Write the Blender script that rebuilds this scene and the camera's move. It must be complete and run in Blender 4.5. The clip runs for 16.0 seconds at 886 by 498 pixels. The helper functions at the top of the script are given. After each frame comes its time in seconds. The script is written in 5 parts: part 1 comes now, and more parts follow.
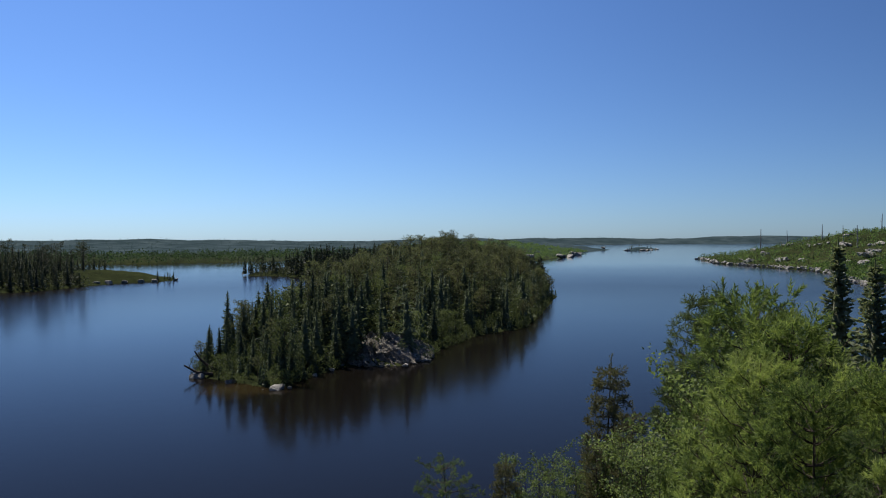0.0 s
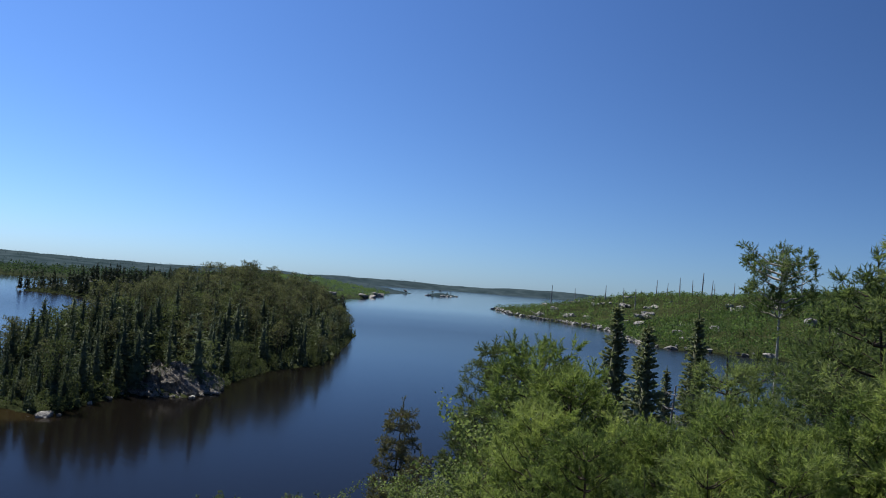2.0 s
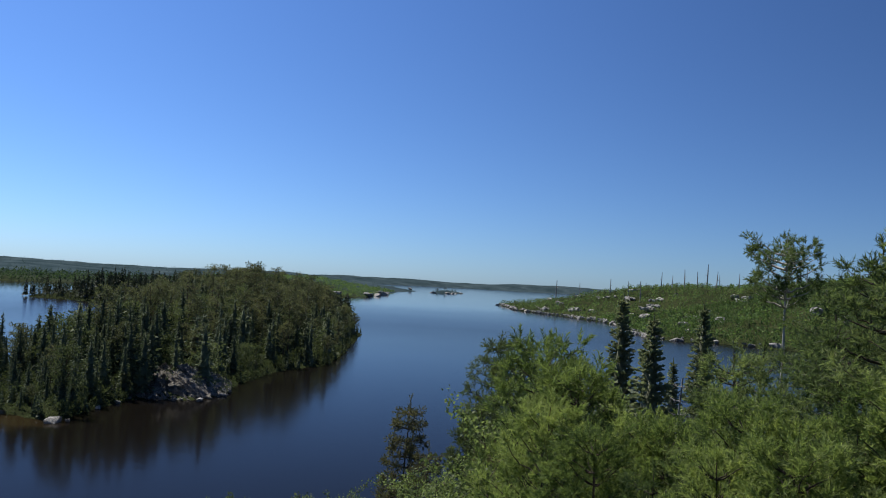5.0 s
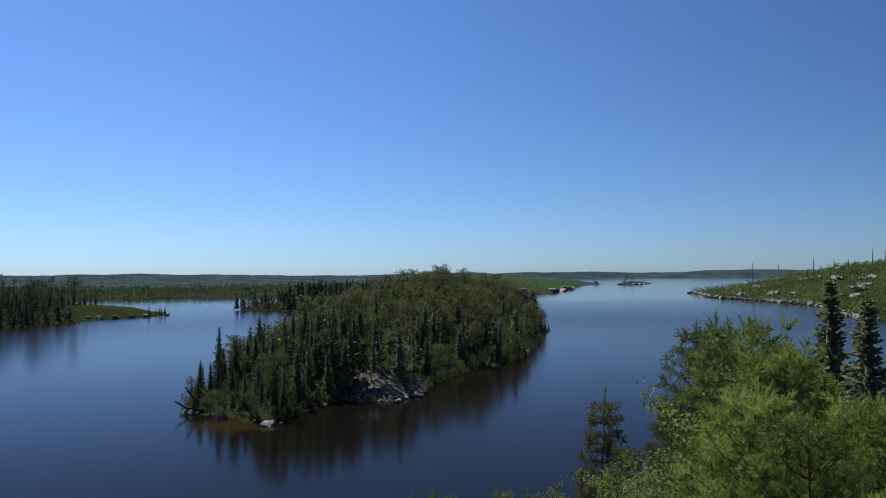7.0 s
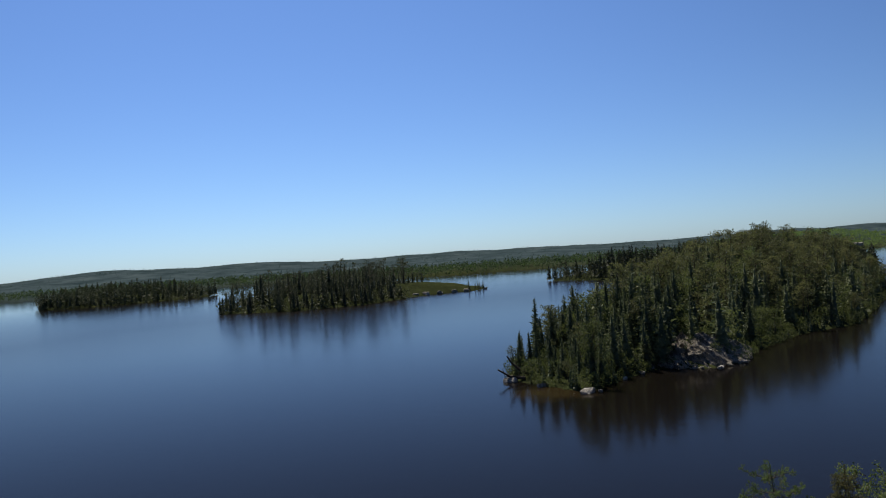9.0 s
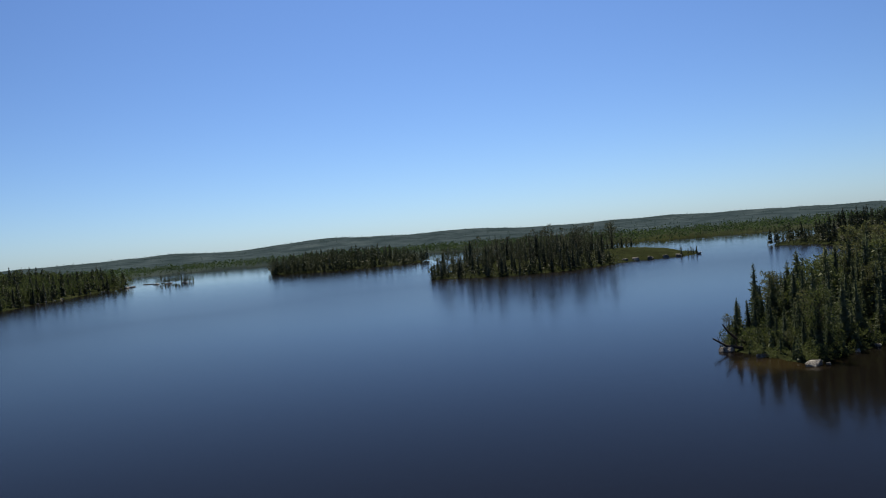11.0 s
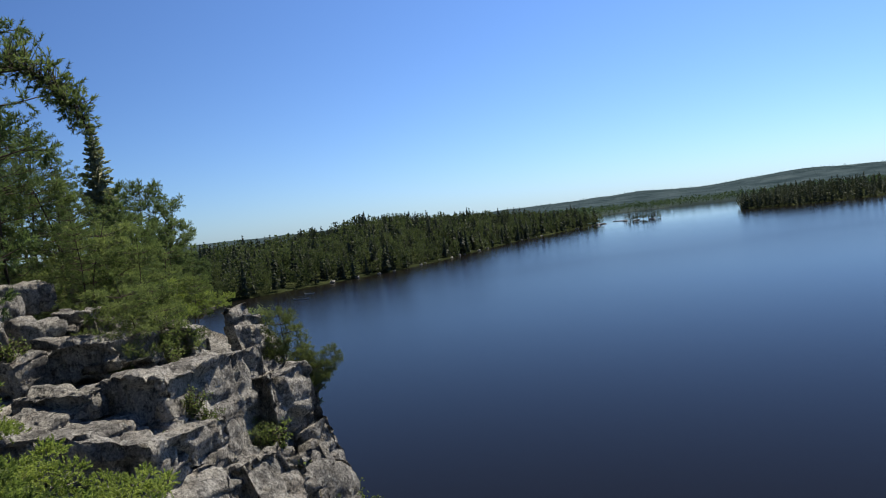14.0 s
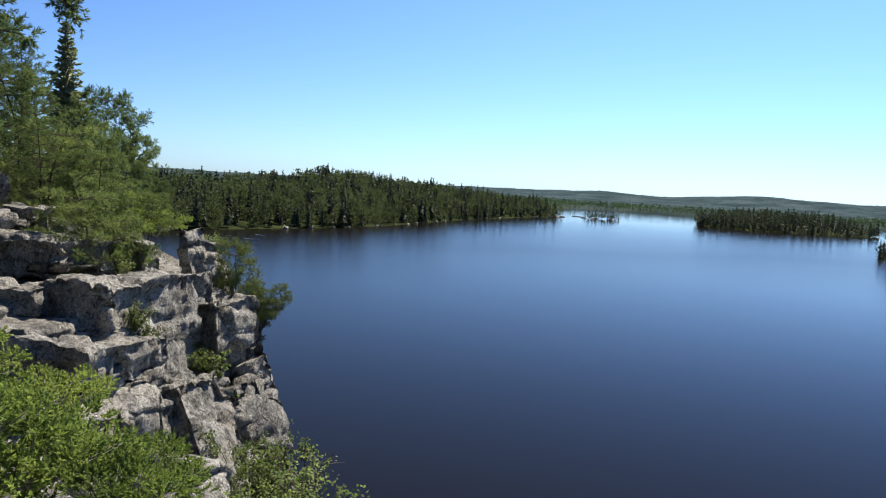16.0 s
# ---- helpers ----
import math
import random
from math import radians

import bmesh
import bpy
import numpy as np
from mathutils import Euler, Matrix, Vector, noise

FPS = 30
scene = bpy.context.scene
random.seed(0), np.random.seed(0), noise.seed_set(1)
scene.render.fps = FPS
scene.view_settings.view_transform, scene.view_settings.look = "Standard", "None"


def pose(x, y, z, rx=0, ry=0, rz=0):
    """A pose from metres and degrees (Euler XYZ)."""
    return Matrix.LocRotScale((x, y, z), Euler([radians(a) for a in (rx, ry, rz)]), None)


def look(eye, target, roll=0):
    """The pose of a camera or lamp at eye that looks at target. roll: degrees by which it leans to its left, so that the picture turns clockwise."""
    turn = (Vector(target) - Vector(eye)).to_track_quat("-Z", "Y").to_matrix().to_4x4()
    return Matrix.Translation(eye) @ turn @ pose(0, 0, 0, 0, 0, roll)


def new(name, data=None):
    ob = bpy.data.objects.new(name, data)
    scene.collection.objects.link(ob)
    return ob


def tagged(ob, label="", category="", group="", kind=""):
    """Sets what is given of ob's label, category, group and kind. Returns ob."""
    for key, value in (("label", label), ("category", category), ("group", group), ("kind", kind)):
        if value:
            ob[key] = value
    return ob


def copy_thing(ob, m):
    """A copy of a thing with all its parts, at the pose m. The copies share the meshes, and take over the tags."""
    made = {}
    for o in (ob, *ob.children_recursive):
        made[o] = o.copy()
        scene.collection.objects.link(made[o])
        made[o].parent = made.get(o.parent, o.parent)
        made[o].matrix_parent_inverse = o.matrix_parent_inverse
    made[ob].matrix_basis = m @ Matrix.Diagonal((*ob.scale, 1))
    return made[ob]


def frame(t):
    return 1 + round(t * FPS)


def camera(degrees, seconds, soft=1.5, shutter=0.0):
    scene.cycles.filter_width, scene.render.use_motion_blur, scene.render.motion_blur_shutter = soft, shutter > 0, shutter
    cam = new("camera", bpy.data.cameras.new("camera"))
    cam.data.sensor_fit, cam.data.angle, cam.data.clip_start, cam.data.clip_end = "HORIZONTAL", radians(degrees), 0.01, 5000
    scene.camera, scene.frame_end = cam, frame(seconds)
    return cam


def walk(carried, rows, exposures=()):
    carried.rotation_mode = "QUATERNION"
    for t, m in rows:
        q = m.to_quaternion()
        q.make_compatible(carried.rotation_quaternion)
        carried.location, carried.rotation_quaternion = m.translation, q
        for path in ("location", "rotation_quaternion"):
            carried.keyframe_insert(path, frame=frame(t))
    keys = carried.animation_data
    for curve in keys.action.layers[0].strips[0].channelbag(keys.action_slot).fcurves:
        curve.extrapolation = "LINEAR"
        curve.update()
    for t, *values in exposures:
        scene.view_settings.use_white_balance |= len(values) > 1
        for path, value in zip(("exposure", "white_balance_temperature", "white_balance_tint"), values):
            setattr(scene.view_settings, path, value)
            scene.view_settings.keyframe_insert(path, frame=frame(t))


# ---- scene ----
cam = camera(56.0, 16.0, 1.0)
PATH = [
    (0, 0.000, 0.000, 22.000, 89.396, 0.288, 0.063),
    (0.5, 0.000, 0.000, 22.000, 89.517, -0.098, -5.385),
    (1, 0.000, 0.000, 22.000, 90.778, -3.249, -10.285),
    (1.5, 0.000, 0.000, 22.000, 91.886, -4.376, -13.919),
    (2, 0.000, 0.000, 22.000, 92.512, -4.491, -13.368),
    (2.5, 0.000, 0.000, 22.000, 92.748, -3.497, -11.961),
    (3, 0.000, 0.000, 22.000, 92.553, -2.885, -12.720),
    (3.5, 0.000, 0.000, 22.000, 92.544, -2.866, -13.145),
    (6, 0.000, 0.000, 22.000, 91.959, -3.935, -12.383),
    (6.5, 0.000, 0.000, 22.000, 91.461, -1.336, -7.654),
    (7, 0.000, 0.000, 22.000, 91.748, 0.391, -0.431),
    (7.5, 0.000, 0.000, 22.000, 92.843, 1.972, 6.330),
    (8, 0.000, 0.000, 22.000, 91.307, 6.055, 12.115),
    (8.5, 0.000, 0.000, 22.000, 91.021, 5.728, 17.070),
    (9, 0.000, 0.000, 22.000, 90.394, 3.963, 20.608),
    (11.5, 0.050, 0.100, 22.060, 88.880, 5.387, 38.844),
    (12, 0.050, 0.100, 22.060, 88.575, 5.650, 43.279),
    (12.5, 0.050, 0.100, 22.060, 88.458, 4.926, 48.816),
    (13, 0.046, 0.089, 22.052, 88.472, 5.078, 55.118),
    (13.5, 0.034, 0.060, 22.030, 88.346, 6.379, 61.069),
    (14, 0.019, 0.021, 22.001, 87.799, 6.540, 66.215),
    (14.5, 0.001, -0.021, 21.969, 86.750, 5.321, 69.617),
    (15, -0.014, -0.060, 21.940, 85.249, 1.337, 68.136),
    (15.5, -0.026, -0.089, 21.918, 84.425, -1.862, 66.351),
    (16, -0.030, -0.100, 21.910, 85.590, -3.409, 63.701),
]

EXPOSURES = [(0.0, 0.04, 6700, 10), (1.0, 0.22, 6550, 10), (2.2, 0.16, 6400, 10), (6.0, 0.12, 6450, 10), (7.5, 0.0, 6800, 10), (9.0, -0.05, 7200, 10), (11.5, -0.05, 7350, 10), (12.5, 0.02, 7300, 10), (13.5, 0.22, 7000, 10), (14.5, 0.5, 6900, 10), (15.2, 0.74, 6950, 10), (16.0, 0.82, 6950, 10)]
walk(cam, [(t, pose(x, y, z, rx, ry, rz)) for t, x, y, z, rx, ry, rz in PATH], EXPOSURES)

# ---- light ----
SUN_AZ, SUN_EL = 35.0, 56.0
world = bpy.data.worlds.new("world")
scene.world = world
world.use_nodes = True
wn = world.node_tree
sky = wn.nodes.new("ShaderNodeTexSky")
sky.sky_type = "NISHITA"
sky.sun_disc = False
sky.sun_elevation = radians(SUN_EL)
sky.sun_rotation = radians(-SUN_AZ)
sky.altitude = 1200
sky.air_density, sky.dust_density, sky.ozone_density = 1.0, 0.6, 4.0
# the clear deep blue of the clip's sky: paler in hue, steeper in tone than the bare model
deep = wn.nodes.new("ShaderNodeGamma")
deep.inputs["Gamma"].default_value = 0.95
cool = wn.nodes.new("ShaderNodeMix")
cool.data_type, cool.blend_type = "RGBA", "MULTIPLY"
cool.inputs[0].default_value = 1.0
cool.inputs[7].default_value = (0.70, 0.985, 1.46, 1)
tone = wn.nodes.new("ShaderNodeRGBToBW")
steep = wn.nodes.new("ShaderNodeMath")
steep.operation = "POWER"
steep.inputs[1].default_value = 0.35
level = wn.nodes.new("ShaderNodeMath")
level.operation = "MULTIPLY"
level.inputs[1].default_value = 0.050
wn.links.new(sky.outputs["Color"], deep.inputs["Color"])
wn.links.new(deep.outputs["Color"], cool.inputs[6])
wn.links.new(cool.outputs[2], wn.nodes["Background"].inputs["Color"])
wn.links.new(sky.outputs["Color"], tone.inputs[0])
wn.links.new(tone.outputs[0], steep.inputs[0])
# haze glows towards the sun
sd = Vector((-math.sin(radians(SUN_AZ)) * math.cos(radians(SUN_EL)), math.cos(radians(SUN_AZ)) * math.cos(radians(SUN_EL)), math.sin(radians(SUN_EL))))
way = wn.nodes.new("ShaderNodeTexCoord")
toward = wn.nodes.new("ShaderNodeVectorMath")
toward.operation = "DOT_PRODUCT"
toward.inputs[1].default_value = sd
wn.links.new(way.outputs["Generated"], toward.inputs[0])
ahead = wn.nodes.new("ShaderNodeClamp")
ahead.inputs["Max"].default_value = 0.8
glow = wn.nodes.new("ShaderNodeMath")
glow.operation = "POWER"
glow.inputs[1].default_value = 2.0
lift = wn.nodes.new("ShaderNodeMath")
lift.operation = "MULTIPLY_ADD"
lift.inputs[1].default_value, lift.inputs[2].default_value = 1.05, 0.58
both = wn.nodes.new("ShaderNodeMath")
both.operation = "MULTIPLY"
wn.links.new(toward.outputs["Value"], ahead.inputs["Value"])
wn.links.new(ahead.outputs[0], glow.inputs[0])
wn.links.new(glow.outputs[0], lift.inputs[0])
wn.links.new(lift.outputs[0], both.inputs[0])
wn.links.new(steep.outputs[0], both.inputs[1])
wn.links.new(both.outputs[0], level.inputs[0])
wn.links.new(level.outputs[0], wn.nodes["Background"].inputs["Strength"])
lamp = bpy.data.lights.new("sun", "SUN")
lamp.energy, lamp.angle, lamp.color = 5.0, radians(0.5), (1.0, 0.95, 0.87)
sun = new("sun", lamp)
sun.matrix_world = look(sd * 200, (0, 0, 0))


# ---- materials ----
def node(nt, kind, **inputs):
    n = nt.nodes.new(kind)
    for key, value in inputs.items():
        n.inputs[key.replace("_", " ")].default_value = value
    return n


def ramp(nt, fac, stops):
    r = nt.nodes.new("ShaderNodeValToRGB")
    while len(r.color_ramp.elements) < len(stops):
        r.color_ramp.elements.new(0.5)
    for e, (p, c) in zip(r.color_ramp.elements, stops):
        e.position, e.color = p, (*c, 1)
    nt.links.new(fac, r.inputs["Fac"])
    return r.outputs["Color"]


def noise_tex(nt, scale, detail=4.0, rough=0.55, vec=None, distortion=0.0):
    n = node(nt, "ShaderNodeTexNoise", Scale=scale, Detail=detail, Roughness=rough, Distortion=distortion)
    if vec is None:
        vec = nt.nodes.new("ShaderNodeTexCoord").outputs["Object"]
    nt.links.new(vec, n.inputs["Vector"])
    return n.outputs["Fac"]


def mixed(nt, a, b, fac, blend="MIX"):
    m = nt.nodes.new("ShaderNodeMix")
    m.data_type, m.blend_type = "RGBA", blend
    for value, k in ((a, 6), (b, 7), (fac, 0)):
        if isinstance(value, bpy.types.NodeSocket):
            nt.links.new(value, m.inputs[k])
        else:
            m.inputs[k].default_value = (*value, 1) if isinstance(value, tuple) else value
    return m.outputs[2]


def calc(nt, op, a, b=0.0):
    m = nt.nodes.new("ShaderNodeMath")
    m.operation = op
    for k, value in enumerate((a, b)):
        if isinstance(value, bpy.types.NodeSocket):
            nt.links.new(value, m.inputs[k])
        else:
            m.inputs[k].default_value = value
    return m.outputs[0]


def material(name, rough=0.7, spec=0.3):
    m = bpy.data.materials.new(name)
    m.use_nodes = True
    p = m.node_tree.nodes["Principled BSDF"]
    p.inputs["Roughness"].default_value = rough
    p.inputs["Specular IOR Level"].default_value = spec
    return m, m.node_tree, p


def bump(nt, p, height, strength, distance):
    b = node(nt, "ShaderNodeBump", Strength=strength, Distance=distance)
    nt.links.new(height, b.inputs["Height"])
    nt.links.new(b.outputs["Normal"], p.inputs["Normal"])


def foliage(name, dark, mid, light, through_light=0.35, rough=0.55, patch=0.25, gloss=0.06):
    """Leaf material: tone by leaf, by tree and by patch."""
    m, nt, p = material(name, rough, gloss)
    geo = nt.nodes.new("ShaderNodeNewGeometry")
    info = nt.nodes.new("ShaderNodeObjectInfo")
    n = noise_tex(nt, patch, 3, 0.6, geo.outputs["Position"])
    f = calc(nt, "MULTIPLY", geo.outputs["Random Per Island"], 0.42)
    f = calc(nt, "ADD", f, calc(nt, "MULTIPLY", info.outputs["Random"], 0.45))
    f = calc(nt, "ADD", f, calc(nt, "MULTIPLY", calc(nt, "SUBTRACT", n, 0.5), 1.35))
    c = ramp(nt, f, ((0.05, dark), (0.4, mid), (0.9, light)))
    nt.links.new(c, p.inputs["Base Color"])
    tr = nt.nodes.new("ShaderNodeBsdfTranslucent")
    nt.links.new(mixed(nt, c, (1.3, 1.4, 0.95), 1.0, "MULTIPLY"), tr.inputs["Color"])
    ms = node(nt, "ShaderNodeMixShader", Fac=through_light)
    out = nt.nodes["Material Output"]
    nt.links.new(p.outputs["BSDF"], ms.inputs[1])
    nt.links.new(tr.outputs["BSDF"], ms.inputs[2])
    nt.links.new(ms.outputs["Shader"], out.inputs["Surface"])
    return m


def bark_material(name, dark, light, scale=14.0):
    m, nt, p = material(name, 0.85, 0.15)
    tc = nt.nodes.new("ShaderNodeTexCoord")
    mp = node(nt, "ShaderNodeMapping", Scale=(1, 1, 0.25))
    nt.links.new(tc.outputs["Object"], mp.inputs["Vector"])
    n = noise_tex(nt, scale, 6, 0.65, mp.outputs["Vector"])
    nt.links.new(ramp(nt, n, ((0.35, dark), (0.65, light))), p.inputs["Base Color"])
    bump(nt, p, n, 0.7, 0.02)
    return m


def rock_material(name, dark, mid, light, scale=1.0):
    """Weathered granite: grey ground, black and pale lichen in crusts and specks, rusty stains, dark runs down the faces."""
    m, nt, p = material(name, 0.9, 0.15)
    pos = nt.nodes.new("ShaderNodeNewGeometry").outputs["Position"]
    info = nt.nodes.new("ShaderNodeObjectInfo")
    runs = node(nt, "ShaderNodeMapping", Scale=(2.6 * scale, 2.6 * scale, 0.35 * scale))
    nt.links.new(pos, runs.inputs["Vector"])
    big = noise_tex(nt, 0.8 * scale, 5, 0.6, pos)
    mid_n = noise_tex(nt, 4.0 * scale, 8, 0.7, pos)
    fine = noise_tex(nt, 18 * scale, 6, 0.75, pos)
    f = calc(nt, "ADD", calc(nt, "MULTIPLY", big, 0.5), calc(nt, "MULTIPLY", mid_n, 0.5))
    f = calc(nt, "ADD", f, calc(nt, "MULTIPLY", calc(nt, "SUBTRACT", info.outputs["Random"], 0.5), 0.10))
    c = ramp(nt, f, ((0.36, dark), (0.5, mid), (0.64, light)))
    rust = noise_tex(nt, 1.5 * scale, 6, 0.7, pos, 0.3)
    c = mixed(nt, c, (0.27, 0.20, 0.13), calc(nt, "MULTIPLY", ramp(nt, rust, ((0.54, (0, 0, 0)), (0.66, (1, 1, 1)))), 0.45))
    down = noise_tex(nt, 1.0, 6, 0.65, runs.outputs["Vector"])
    c = mixed(nt, c, (0.075, 0.072, 0.068), calc(nt, "MULTIPLY", ramp(nt, down, ((0.50, (0, 0, 0)), (0.60, (1, 1, 1)))), 0.55))
    crust = noise_tex(nt, 11 * scale, 7, 0.75, pos)
    c = mixed(nt, c, (0.045, 0.044, 0.042), calc(nt, "MULTIPLY", ramp(nt, crust, ((0.53, (0, 0, 0)), (0.575, (1, 1, 1)))), 0.7))
    pale = noise_tex(nt, 8 * scale, 7, 0.78, pos, 0.2)
    c = mixed(nt, c, (0.56, 0.56, 0.50), calc(nt, "MULTIPLY", ramp(nt, pale, ((0.575, (0, 0, 0)), (0.605, (1, 1, 1)))), 0.65))
    speck = noise_tex(nt, 34 * scale, 4, 0.7, pos)
    c = mixed(nt, c, ramp(nt, speck, ((0.38, (0.3, 0.3, 0.3)), (0.5, (1, 1, 1)), (0.62, (1.6, 1.6, 1.55)))), 0.6, "MULTIPLY")
    nt.links.new(c, p.inputs["Base Color"])
    bump(nt, p, calc(nt, "ADD", mid_n, calc(nt, "MULTIPLY", fine, 0.6)), 1.0, 0.14 / scale)
    return m


def ground_material():
    m, nt, p = material("forest_floor", 1.0, 0.0)
    geo = nt.nodes.new("ShaderNodeNewGeometry")
    pos = geo.outputs["Position"]
    n1 = noise_tex(nt, 0.012, 8, 0.65, pos)
    n2 = noise_tex(nt, 0.22, 6, 0.65, pos)
    green = ramp(nt, calc(nt, "ADD", calc(nt, "MULTIPLY", n1, 0.6), calc(nt, "MULTIPLY", n2, 0.4)), ((0.36, (0.016, 0.019, 0.010)), (0.5, (0.030, 0.037, 0.016)), (0.64, (0.055, 0.062, 0.026))))
    # bare rock on steep ground and in patches
    sep = nt.nodes.new("ShaderNodeSeparateXYZ")
    nt.links.new(geo.outputs["Normal"], sep.inputs[0])
    steep = ramp(nt, sep.outputs["Z"], ((0.62, (1, 1, 1)), (0.86, (0, 0, 0))))
    n3 = noise_tex(nt, 1.3, 7, 0.7, pos)
    rock = ramp(nt, n3, ((0.3, (0.10, 0.095, 0.085)), (0.52, (0.22, 0.21, 0.19)), (0.7, (0.36, 0.34, 0.30))))
    c = mixed(nt, green, rock, steep)
    # beyond the near shores: closed forest canopy, its blue painted in for haze
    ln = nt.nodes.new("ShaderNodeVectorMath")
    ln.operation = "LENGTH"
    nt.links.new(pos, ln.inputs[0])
    hazy_canopy = ramp(nt, calc(nt, "ADD", calc(nt, "MULTIPLY", n1, 0.75), calc(nt, "MULTIPLY", n2, 0.25)), ((0.38, (0.022, 0.038, 0.042)), (0.5, (0.040, 0.061, 0.068)), (0.62, (0.066, 0.092, 0.098))))
    c = mixed(nt, c, hazy_canopy, ramp(nt, calc(nt, "DIVIDE", ln.outputs["Value"], 4000.0), ((0.22, (0, 0, 0)), (0.34, (1, 1, 1)))))
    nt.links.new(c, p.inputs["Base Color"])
    bump(nt, p, n2, 0.8, 0.6)
    return m


def water_material():
    m, nt, p = material("lake_water", 0.05, 0.5)
    p.inputs["IOR"].default_value = 1.10
    pos = nt.nodes.new("ShaderNodeNewGeometry").outputs["Position"]
    # brown shallows over a rock shelf off the island's tip
    off = nt.nodes.new("ShaderNodeVectorMath")
    off.operation = "DISTANCE"
    nt.links.new(pos, off.inputs[0])
    off.inputs[1].default_value = (-30, 124, 0)
    reach = calc(nt, "ADD", off.outputs["Value"], calc(nt, "MULTIPLY", noise_tex(nt, 0.25, 4, 0.6, pos), 12.0))
    shelf = ramp(nt, calc(nt, "DIVIDE", reach, 30.0), ((0.30, (1, 1, 1)), (0.48, (0, 0, 0))))
    nt.links.new(mixed(nt, (0.0062, 0.0052, 0.0040), (0.022, 0.0155, 0.007), shelf), p.inputs["Base Color"])
    # still in the lee of the wooded island, ruffled in the open
    lee = nt.nodes.new("ShaderNodeVectorMath")
    lee.operation = "DISTANCE"
    nt.links.new(pos, lee.inputs[0])
    lee.inputs[1].default_value = (-10, 150, 0)
    patch = calc(nt, "ADD", lee.outputs["Value"], calc(nt, "MULTIPLY", noise_tex(nt, 0.008, 4, 0.55, pos), 120.0))
    nt.links.new(ramp(nt, calc(nt, "DIVIDE", patch, 800.0), ((0.16, (0.12, 0.12, 0.12)), (0.39, (0.20, 0.20, 0.20)), (0.50, (0.175, 0.175, 0.175)), (0.86, (0.08, 0.08, 0.08)))), p.inputs["Roughness"])
    w1 = noise_tex(nt, 0.55, 3, 0.5, pos)
    w2 = noise_tex(nt, 3.0, 2, 0.5, pos)
    bump(nt, p, calc(nt, "ADD", w1, calc(nt, "MULTIPLY", w2, 0.15)), 0.085, 0.12)
    return m


WATER = water_material()
GROUND = ground_material()
ROCK = rock_material("granite", (0.202, 0.193, 0.175), (0.365, 0.346, 0.308), (0.530, 0.504, 0.450))
PALE_ROCK = rock_material("pale_granite", (0.24, 0.229, 0.208), (0.40, 0.38, 0.345), (0.58, 0.55, 0.50), 0.35)
BARK = bark_material("pine_bark", (0.035, 0.028, 0.022), (0.11, 0.085, 0.068))
GREY_BARK = bark_material("dead_wood", (0.16, 0.15, 0.14), (0.42, 0.40, 0.37))
SPRUCE_LEAF = foliage("spruce_needles", (0.040, 0.058, 0.039), (0.089, 0.113, 0.070), (0.160, 0.186, 0.106), 0.2)
PINE_LEAF = foliage("pine_needles", (0.036, 0.050, 0.022), (0.080, 0.104, 0.042), (0.145, 0.170, 0.070), 0.4)
YOUNG_LEAF = foliage("young_pine_needles", (0.065, 0.096, 0.034), (0.162, 0.208, 0.065), (0.322, 0.360, 0.125), 0.5, 0.5, 2.4, 0.13)
NEAR_SPRUCE_LEAF = foliage("blue_spruce_needles", (0.069, 0.084, 0.050), (0.138, 0.158, 0.094), (0.230, 0.242, 0.150), 0.4, 0.5, 0.25, 0.2)
BROAD_LEAF = foliage("birch_leaves", (0.070, 0.093, 0.034), (0.141, 0.178, 0.065), (0.249, 0.292, 0.118), 0.5, 0.5, 2.0, 0.15)
WOOD_LEAF = foliage("woodland_leaves", (0.040, 0.054, 0.027), (0.083, 0.102, 0.046), (0.143, 0.168, 0.077), 0.3, 0.6, 0.03)
SHORE_WOOD_LEAF = foliage("shore_woodland_leaves", (0.037, 0.051, 0.025), (0.075, 0.095, 0.044), (0.124, 0.146, 0.070), 0.35, 0.6, 0.03)
SHRUB_LEAF = foliage("shrub_leaves", (0.052, 0.084, 0.030), (0.104, 0.158, 0.055), (0.176, 0.242, 0.087), 0.4, 0.6, 0.03)
JUNIPER_LEAF = foliage("juniper_needles", (0.076, 0.108, 0.034), (0.180, 0.230, 0.068), (0.320, 0.365, 0.120), 0.45, 0.5, 2.2)
# the blue in these leaves stands for haze over the distant woods
HAZY_LEAF = foliage("far_forest_leaves", (0.038, 0.063, 0.069), (0.054, 0.084, 0.091), (0.073, 0.106, 0.109), 0.35, 0.7, 0.004)
FAR_WOOD_LEAF = foliage("far_shore_leaves", (0.034, 0.059, 0.031), (0.069, 0.103, 0.051), (0.115, 0.157, 0.070), 0.35, 0.7, 0.02)
SHORE_PINE_LEAF = foliage("shore_pine_needles", (0.047, 0.055, 0.033), (0.102, 0.111, 0.062), (0.184, 0.181, 0.098), 0.35)
DARK_PINE_LEAF = foliage("dark_pine_needles", (0.038, 0.060, 0.029), (0.084, 0.118, 0.052), (0.157, 0.201, 0.093), 0.55, 0.5, 2.0, 0.15)
CLIFF_PINE_LEAF = foliage("cliff_pine_needles", (0.052, 0.075, 0.030), (0.115, 0.148, 0.060), (0.216, 0.251, 0.104), 0.55, 0.5, 2.0, 0.15)
LARCH_LEAF = foliage("larch_needles", (0.060, 0.056, 0.030), (0.115, 0.110, 0.056), (0.185, 0.175, 0.095), 0.4)
# darker spruce tone: the shade of backlit trees is put into the colour
BACKLIT_LEAF = foliage("island_spruce_needles", (0.036, 0.043, 0.029), (0.067, 0.079, 0.050), (0.108, 0.122, 0.074), 0.12, 0.6, 0.05)
